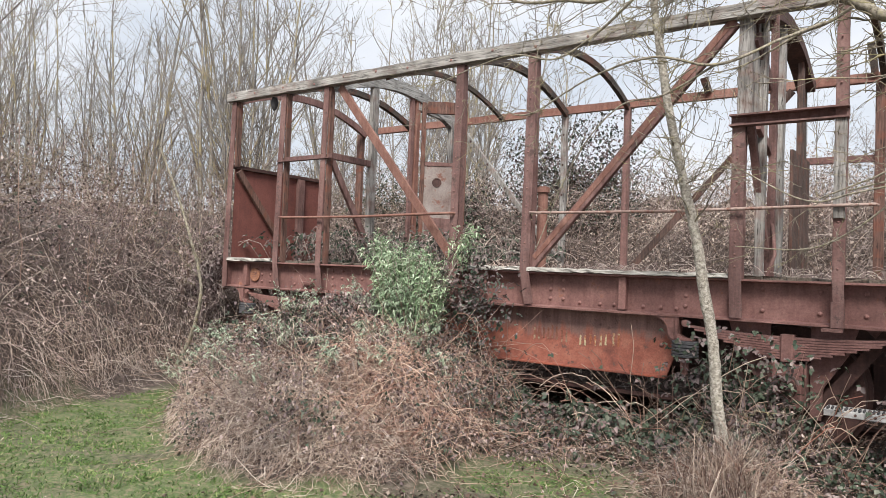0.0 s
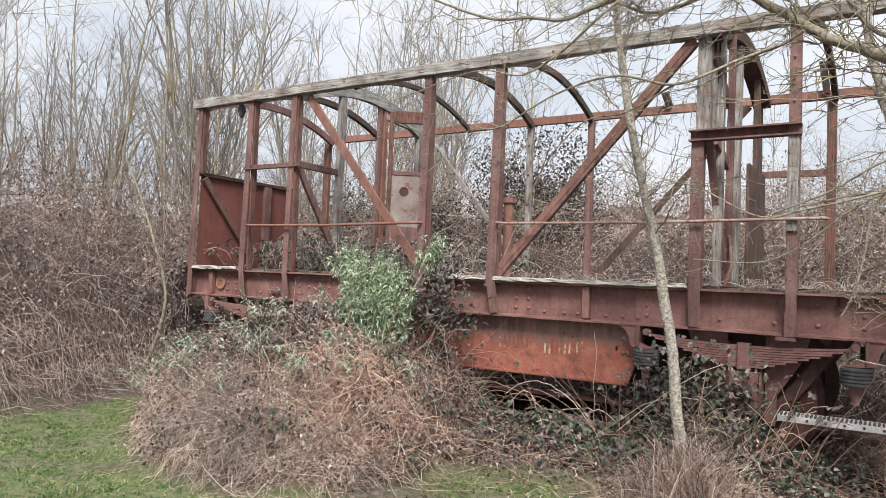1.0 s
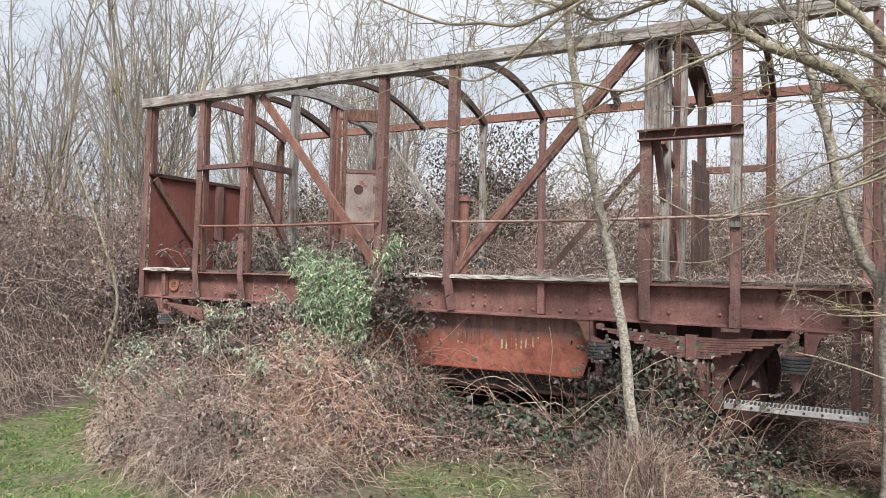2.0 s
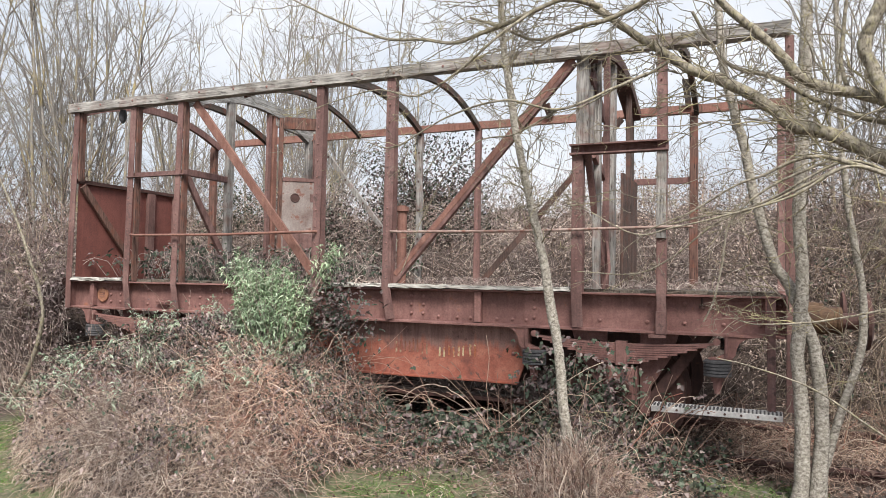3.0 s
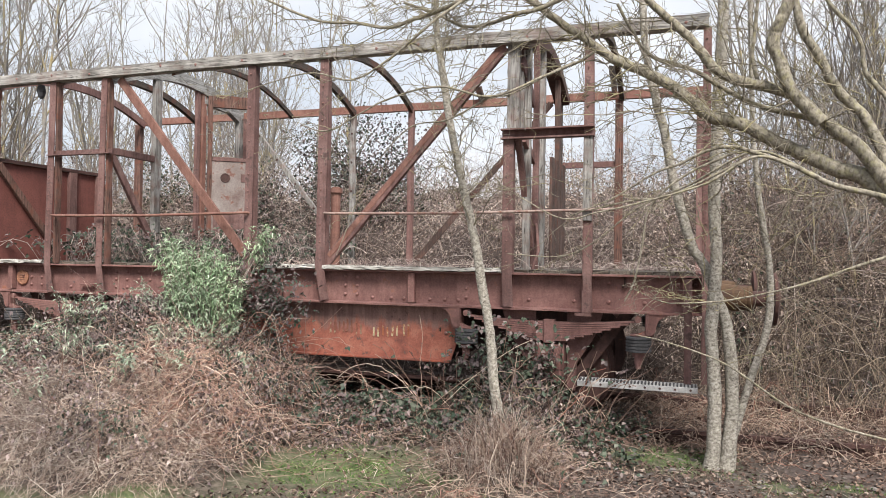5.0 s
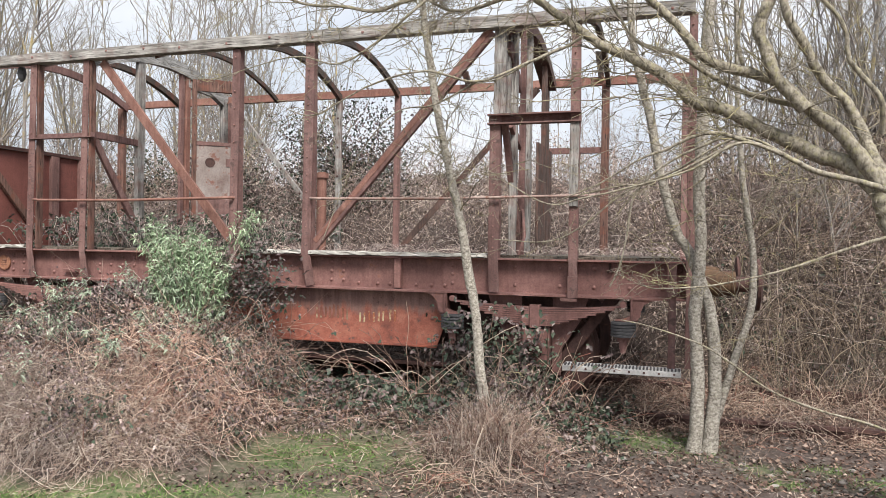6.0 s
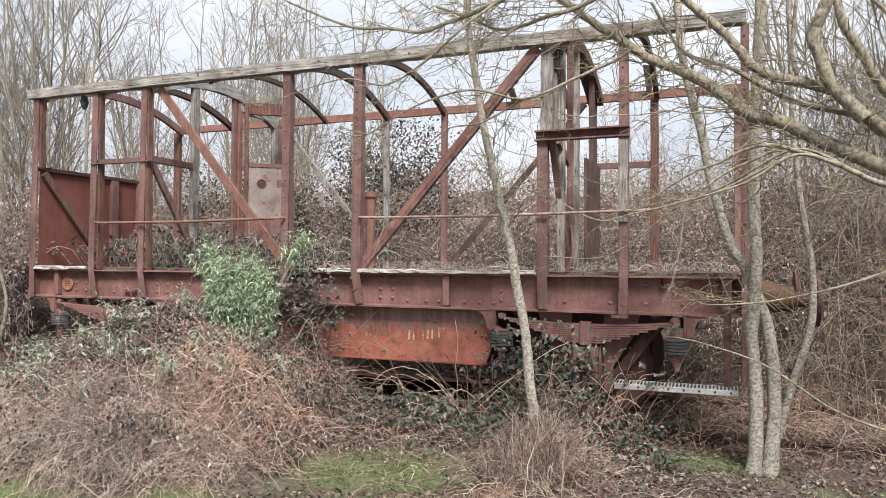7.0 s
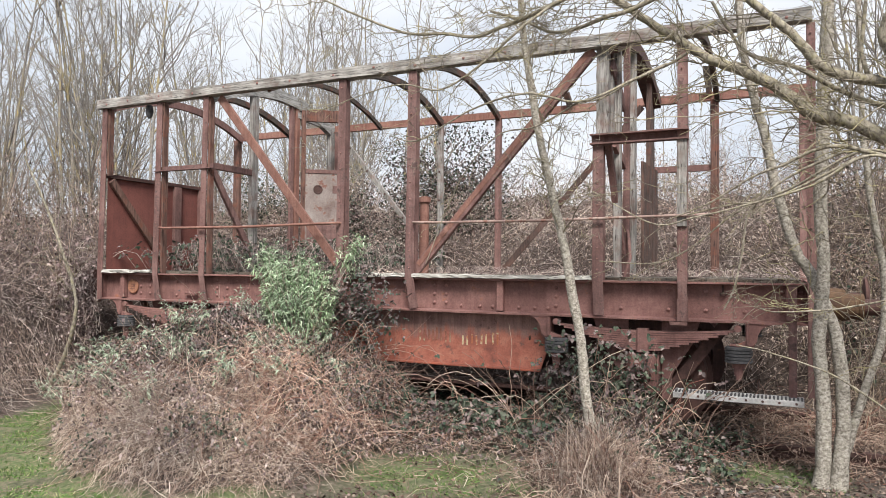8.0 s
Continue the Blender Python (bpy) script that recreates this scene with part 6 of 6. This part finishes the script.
LEAN = dict(up=0.05, lean=(-0.6, 0, 0))
HANG = dict(up=-0.35, lean=(-0.4, 0, 0))
near_tree("overhanging_tree", "lichened tree whose limbs reach across before the van", (8.95, -1.5, -0.12), [
    ("trunk", [(8.95, -1.5, -0.2), (8.76, -1.5, 0.23), (8.6, -1.5, 0.77), (8.44, -1.48, 1.32), (8.33, -1.42, 1.66)], 0.085, 0.06, []),
    ("limb", [(8.38, -1.35, 1.62), (8.19, -1.3, 1.82), (8.05, -1.3, 1.88), (7.9, -1.3, 1.97), (7.72, -1.3, 2.07), (7.56, -1.3, 2.16), (7.41, -1.3, 2.2), (7.3, -1.3, 2.28), (7.15, -1.3, 2.41), (6.98, -1.3, 2.51), (6.81, -1.3, 2.6), (6.63, -1.3, 2.74), (6.42, -1.3, 2.9), (6.2, -1.3, 3.1), (5.95, -1.3, 3.4)], 0.05, 0.02,
     [(34, 0.8, 0.0055, LEAN), (22, 0.7, 0.005, HANG)]),
    ("limb", [(8.37, -1.38, 1.66), (8.26, -1.35, 1.83), (8.15, -1.35, 1.98), (8.01, -1.35, 2.09), (7.9, -1.35, 2.19), (7.81, -1.35, 2.28), (7.68, -1.35, 2.33), (7.56, -1.35, 2.37), (7.42, -1.35, 2.44), (7.34, -1.35, 2.55), (7.22, -1.35, 2.71), (7.11, -1.35, 2.82), (6.96, -1.35, 3.0), (6.8, -1.35, 3.3)], 0.042, 0.02,
     [(26, 0.8, 0.005, LEAN)]),
    ("limb", [(7.95, -1.42, 2.12), (7.8, -1.45, 2.29), (7.74, -1.45, 2.45), (7.71, -1.45, 2.59), (7.76, -1.45, 2.73), (7.8, -1.45, 2.9), (7.82, -1.45, 3.3)], 0.036, 0.03, [(12, 0.7, 0.005, {})]),
    ("limb", [(8.42, -1.3, 1.65), (8.36, -1.1, 1.92), (8.3, -1.02, 2.09), (8.22, -1.0, 2.25), (8.09, -1.0, 2.41), (8.0, -1.0, 2.6), (7.9, -1.0, 2.8), (7.85, -1.0, 3.1)], 0.036, 0.024, [(20, 0.8, 0.005, {})]),
    ("branch", [(7.65, -1.35, 2.33), (7.6, -1.35, 2.52), (7.61, -1.35, 2.64), (7.64, -1.35, 2.9)], 0.013, 0.009, [(5, 0.5, 0.004, {})]),
    ("branch", [(8.3, -1.55, 1.95), (8.28, -1.6, 2.11), (8.18, -1.6, 2.26), (8.12, -1.6, 2.35), (8.09, -1.6, 2.52), (7.95, -1.6, 2.72), (7.85, -1.6, 2.95)], 0.015, 0.01, [(14, 0.6, 0.004, {})]),
    ("branch", [(8.36, -1.9, 1.56), (8.15, -2.2, 1.61), (8.0, -2.2, 1.66), (7.86, -2.2, 1.7), (7.72, -2.2, 1.78), (7.58, -2.2, 1.84), (7.45, -2.2, 1.88), (7.35, -2.2, 1.87), (7.22, -2.2, 1.81), (7.09, -2.2, 1.76), (6.91, -2.2, 1.65), (6.7, -2.2, 1.56)], 0.016, 0.003,
     [(18, 0.5, 0.003, LEAN)]),
    ("branch", [(7.56, -2.2, 1.845), (7.45, -2.2, 1.79), (7.3, -2.2, 1.71), (7.15, -2.2, 1.65), (6.99, -2.2, 1.63), (6.8, -2.2, 1.59)], 0.007, 0.003, [(8, 0.35, 0.0025, LEAN)]),
    ("branch", [(7.93, -1.3, 2.16), (7.66, -1.2, 2.27), (7.47, -1.2, 2.38), (7.28, -1.2, 2.51), (7.04, -1.2, 2.61), (6.92, -1.2, 2.78), (6.83, -1.2, 2.96)], 0.017, 0.009, [(16, 0.6, 0.004, LEAN)]),
    ("branch", [(6.74, -1.3, 2.66), (6.6, -1.3, 2.58), (6.46, -1.3, 2.54), (6.32, -1.3, 2.47), (6.17, -1.3, 2.41), (5.98, -1.3, 2.38)], 0.010, 0.003, [(10, 0.4, 0.003, LEAN)]),
    ("branch", [(8.42, -1.8, 1.42), (8.25, -2.4, 1.41), (8.11, -2.4, 1.39), (7.94, -2.4, 1.33), (7.79, -2.4, 1.27), (7.64, -2.4, 1.22), (7.43, -2.4, 1.17), (7.19, -2.4, 1.15), (7.1, -2.4, 1.17)], 0.010, 0.002, [(12, 0.4, 0.0025, dict(up=0.0, lean=(-0.5, 0, 0)))]),
    ("branch", [(8.72, -1.5, 0.35), (8.57, -2.0, 0.33), (8.22, -2.0, 0.5), (7.94, -2.0, 0.57), (7.72, -2.0, 0.65), (7.43, -2.0, 0.84), (7.16, -2.0, 0.93), (7.01, -2.0, 0.96)], 0.008, 0.0025, [(6, 0.3, 0.002, dict(up=0.2))]),
    ("branch", [(6.3, -1.3, 3.03), (6.12, -1.5, 3.03), (5.94, -1.6, 2.94), (5.75, -1.6, 2.88), (5.61, -1.6, 2.85), (5.44, -1.6, 2.81), (5.21, -1.6, 2.86), (4.97, -1.6, 2.89), (4.74, -1.6, 2.98), (4.48, -1.6, 3.11), (4.19, -1.6, 3.27)], 0.016, 0.006,
     [(44, 0.6, 0.0042, dict(up=-0.1, lean=(-0.4, 0, 0), start=0.0))]),
    ("branch", [(6.96, -1.36, 2.98), (6.71, -1.5, 3.01), (6.58, -1.5, 2.94), (6.38, -1.5, 2.87), (6.25, -1.5, 2.85), (6.05, -1.5, 2.8), (5.9, -1.5, 2.81), (5.71, -1.5, 2.91), (5.5, -1.5, 3.0)], 0.018, 0.008,
     [(40, 0.6, 0.0042, dict(up=-0.15, lean=(-0.4, 0, 0), start=0.0))]),
    ("branch", [(5.94, -1.6, 2.94), (5.83, -1.9, 2.707), (5.587, -1.9, 2.53), (5.33, -1.9, 2.413), (5.017, -1.9, 2.47), (4.479, -1.9, 2.364)], 0.009, 0.003, [(18, 0.45, 0.003, dict(up=-0.1, lean=(-0.3, 0, 0)))]),
    ("branch", [(6.58, -1.3, 2.58), (6.45, -1.7, 2.4), (6.2, -1.9, 2.26), (5.909, -2.0, 2.31), (5.565, -2.0, 2.24), (5.238, -2.0, 2.09), (5.045, -2.0, 2.13)], 0.009, 0.003, [(18, 0.45, 0.003, dict(up=-0.1, lean=(-0.3, 0, 0)))]),
    ("branch", [(6.2, -1.9, 2.26), (5.947, -1.9, 2.14), (5.705, -1.9, 2.1), (5.458, -1.9, 1.826), (5.246, -1.9, 1.351)], 0.006, 0.0025, [(9, 0.3, 0.0025, dict(up=-0.2))]),
    ("branch", [(7.5, -2.2, 1.87), (7.242, -2.2, 1.75), (7.085, -2.2, 1.6), (7.046, -2.2, 1.4), (7.012, -2.2, 1.24), (6.967, -2.2, 1.14)], 0.006, 0.0035, [(5, 0.2, 0.002, dict(up=-0.4))]),
    ("branch", [(7.8, -2.2, 1.74), (7.557, -2.1, 1.87), (7.268, -2.1, 1.72), (7.012, -2.1, 1.6), (6.8, -2.1, 1.43), (6.632, -2.1, 1.357), (6.355, -2.1, 1.367)], 0.007, 0.0025, [(9, 0.35, 0.0025, dict(up=0.0))]),
    ("branch", [(7.72, -2.2, 1.78), (7.54, -2.3, 1.817), (7.336, -2.3, 1.7), (7.1, -2.3, 1.63), (6.847, -2.3, 1.572), (6.662, -2.3, 1.546), (6.382, -2.3, 1.7)], 0.007, 0.0025, [(9, 0.35, 0.0025, dict(up=0.1))])], BARK_LIMB)

near_tree("leaning_stick", "thin crooked stem leaning out of the thicket", (0.0, -0.62, -0.1), [
    ("trunk", [(-0.05, -0.62, -0.14), (0.23, -0.6, 0.28), (0.42, -0.6, 0.72), (0.44, -0.62, 1.0), (0.30, -0.66, 1.4), (0.05, -0.7, 1.95), (-0.25, -0.75, 2.5)], 0.026, 0.009, [(12, 0.7, 0.005, dict(start=0.35))])], BARK_LIMB)


# ---- wood behind ----
def grow(rng, height, spread, stems):
    """A bare winter tree: stems, steep branches, twigs. Returns trunk and crown meshes."""
    tr, cr = [], []
    for q in range(stems):
        k = 9
        s = np.linspace(0, 1, k)
        lean = rng.normal(0, spread * 0.42, 2)
        hgt = height * rng.uniform(0.75, 1.0)
        foot = rng.normal(0, 0.55, 2) if stems > 1 else np.zeros(2)
        wx, wy = np.cumsum(rng.normal(0, 0.09, (2, k)), 1) * s
        P = np.stack([foot[0] + lean[0] * s ** 1.3 + wx, foot[1] + lean[1] * s ** 1.3 + wy, hgt * s], 1)
        r0 = 0.0042 * height * rng.uniform(0.6, 1.1)
        R = r0 * (1 - 0.88 * s) + 0.005
        tr.append(tubes(P[None], R[None], 6))
        n1 = 12
        f = rng.uniform(0.12, 0.97, n1)
        base = np.stack([np.interp(f, s, P[:, j]) for j in range(3)], 1)
        a = rng.uniform(0, 6.28, n1)
        tilt = rng.uniform(0.25, 0.8, n1)
        ln = (1 - f * 0.75) * height * rng.uniform(0.18, 0.36, n1)
        d = np.stack([np.cos(a) * np.sin(tilt), np.sin(a) * np.sin(tilt), np.cos(tilt)], 1)
        t = np.linspace(0, 1, 5)[None, :, None]
        B = base[:, None] + d[:, None] * ln[:, None, None] * t + np.array([0, 0, 0.1]) * ln[:, None, None] * t ** 2 + np.cumsum(rng.normal(0, 0.05, (n1, 5, 3)), 1) * t
        rb = np.interp(f, s, R) * 0.55
        cr.append(tubes(B, rb[:, None] * (1 - 0.75 * t[..., 0]) + 0.004, 4))
        for parent, count, lo, hi, rr in ((B, 3, 0.3, 0.65, 0.0058), (None, 2, 0.35, 0.7, 0.0042)):
            if parent is None:
                parent = C
            m = len(parent) * count
            idx = np.repeat(np.arange(len(parent)), count)
            g = rng.uniform(0.25, 1.0, m) * (parent.shape[1] - 1)
            i0 = np.minimum(g.astype(int), parent.shape[1] - 2)
            bb = parent[idx, i0] + (parent[idx, i0 + 1] - parent[idx, i0]) * (g - i0)[:, None]
            pl = np.linalg.norm(parent[idx, -1] - parent[idx, 0], axis=1)
            dd = (parent[idx, -1] - parent[idx, 0]) / (pl[:, None] + 1e-6) + rng.normal(0, 0.6, (m, 3)) + (0, 0, 0.2)
            dd /= np.linalg.norm(dd, axis=1, keepdims=True)
            l2 = pl * rng.uniform(lo, hi, m) + 0.12
            q4 = 4 if rr > 0.005 else 3
            t4 = np.linspace(0, 1, q4)[None, :, None]
            C = bb[:, None] + dd[:, None] * l2[:, None, None] * t4 + rng.normal(0, 0.03, (m, q4, 3)) * t4
            cr.append(tubes(C, np.full((m, q4), rr) * (1.1 - 0.6 * t4[..., 0]), 3))
    return joined(tr), joined(cr)


def wood():
    kinds = []
    for q in range(9):
        r = np.random.default_rng(100 + q)
        ob = empty("bare_tree", (0, 0, 0))
        (tv, tf), (cv, cf) = grow(r, r.uniform(6.0, 8.5), r.uniform(0.8, 1.5), 2 + q % 4)
        arrays("trunk", tv, tf, BARK_FAR, ob)
        arrays("crown", cv, cf, TWIG_FAR, ob)
        tagged(ob, "tall bare winter tree with lichened stems in the wood", "tree", "bare trees behind the van")
        kinds.append(ob)
    r = np.random.default_rng(5)
    spots = []
    # close row beyond the van's closed end, deeper rows behind it, thin far trees along the bank
    for x0, x1, y0, y1, cnt, lo, hi in ((-8, -1.5, 2.5, 9, 12, 0.8, 1.1), (-13, -3.5, -6, 4, 34, 0.6, 0.95), (-10, -6, -7, -2, 6, 0.6, 0.8), (-14, 2, 8, 16, 11, 0.9, 1.2), (2, 9, 14, 24, 10, 0.55, 0.8), (9, 17, 7, 16, 12, 0.7, 1.0), (8.6, 12.5, 3.0, 7, 27, 0.5, 0.9), (-1, 12, 20, 34, 12, 0.6, 0.9)):
        for _ in range(cnt):
            spots.append((r.uniform(x0, x1), r.uniform(y0, y1), r.uniform(lo, hi)))
    for i, (x, y, sc) in enumerate(spots):
        m = pose(x, y, float(soil_z(x, y)) + 0.35 * float(thicket(np.array(x), np.array(y))) * (abs(y) < 20), 0, 0, r.uniform(0, 360)) @ Matrix.Scale(sc, 4)
        k = kinds[i % len(kinds)]
        if i < len(kinds):
            k.matrix_world = m
        else:
            made = copy_thing(k, Matrix.Identity(4))
            made.matrix_world = m


wood()


def ivy_bush(name, label, place, size, count, mat):
    """A dense leafy crown of many small clumps on a few stems."""
    ob = empty(name, place)
    tagged(ob, label, "tree")
    cen = rng.normal(size=(46, 3))
    cen = cen / np.linalg.norm(cen, axis=1, keepdims=True) * U(0.3, 1.0, (46, 1)) * size
    cen[:, 2] += size[2]
    st = np.linspace(0, 1, 5)[None, :, None]
    P = np.zeros((46, 1, 3)) * (1 - st) + cen[:, None] * st + rng.normal(0, 0.06, (46, 5, 3)) * st
    arrays("stem_growth", *tubes(P, np.full((46, 5), 0.02) * (1.2 - st[..., 0]), 4), BARK_FAR, ob)
    pl = cen[rng.integers(0, 46, count)] + rng.normal(0, 0.2, (count, 3))
    arrays("foliage", *leaves(rng, pl, 0.05, 0.036), mat, ob)


ivy_bush("ivy_clad_tree", "dark ivy-clad tree behind the van", (2.3, 4.7, 0.6), np.array((1.2, 0.7, 1.55)), 16000, BRAMBLE_LEAF)
ivy_bush("ivy_clad_tree", "dark ivy-clad tree beside the bank", (10.6, 6.2, 1.2), np.array((1.6, 1.0, 1.6)), 8000, BRAMBLE_LEAF)
ivy_bush("ivy_clad_tree", "ivy-clad tree beside the veranda end", (-1.3, 4.6, 0.6), np.array((0.8, 0.8, 1.2)), 5000, GREEN_LEAF)
ivy_bush("ivy_clad_tree", "dark bramble-grown bush behind the veranda", (0.3, 4.4, 0.7), np.array((1.1, 0.6, 1.0)), 8000, BRAMBLE_LEAF)
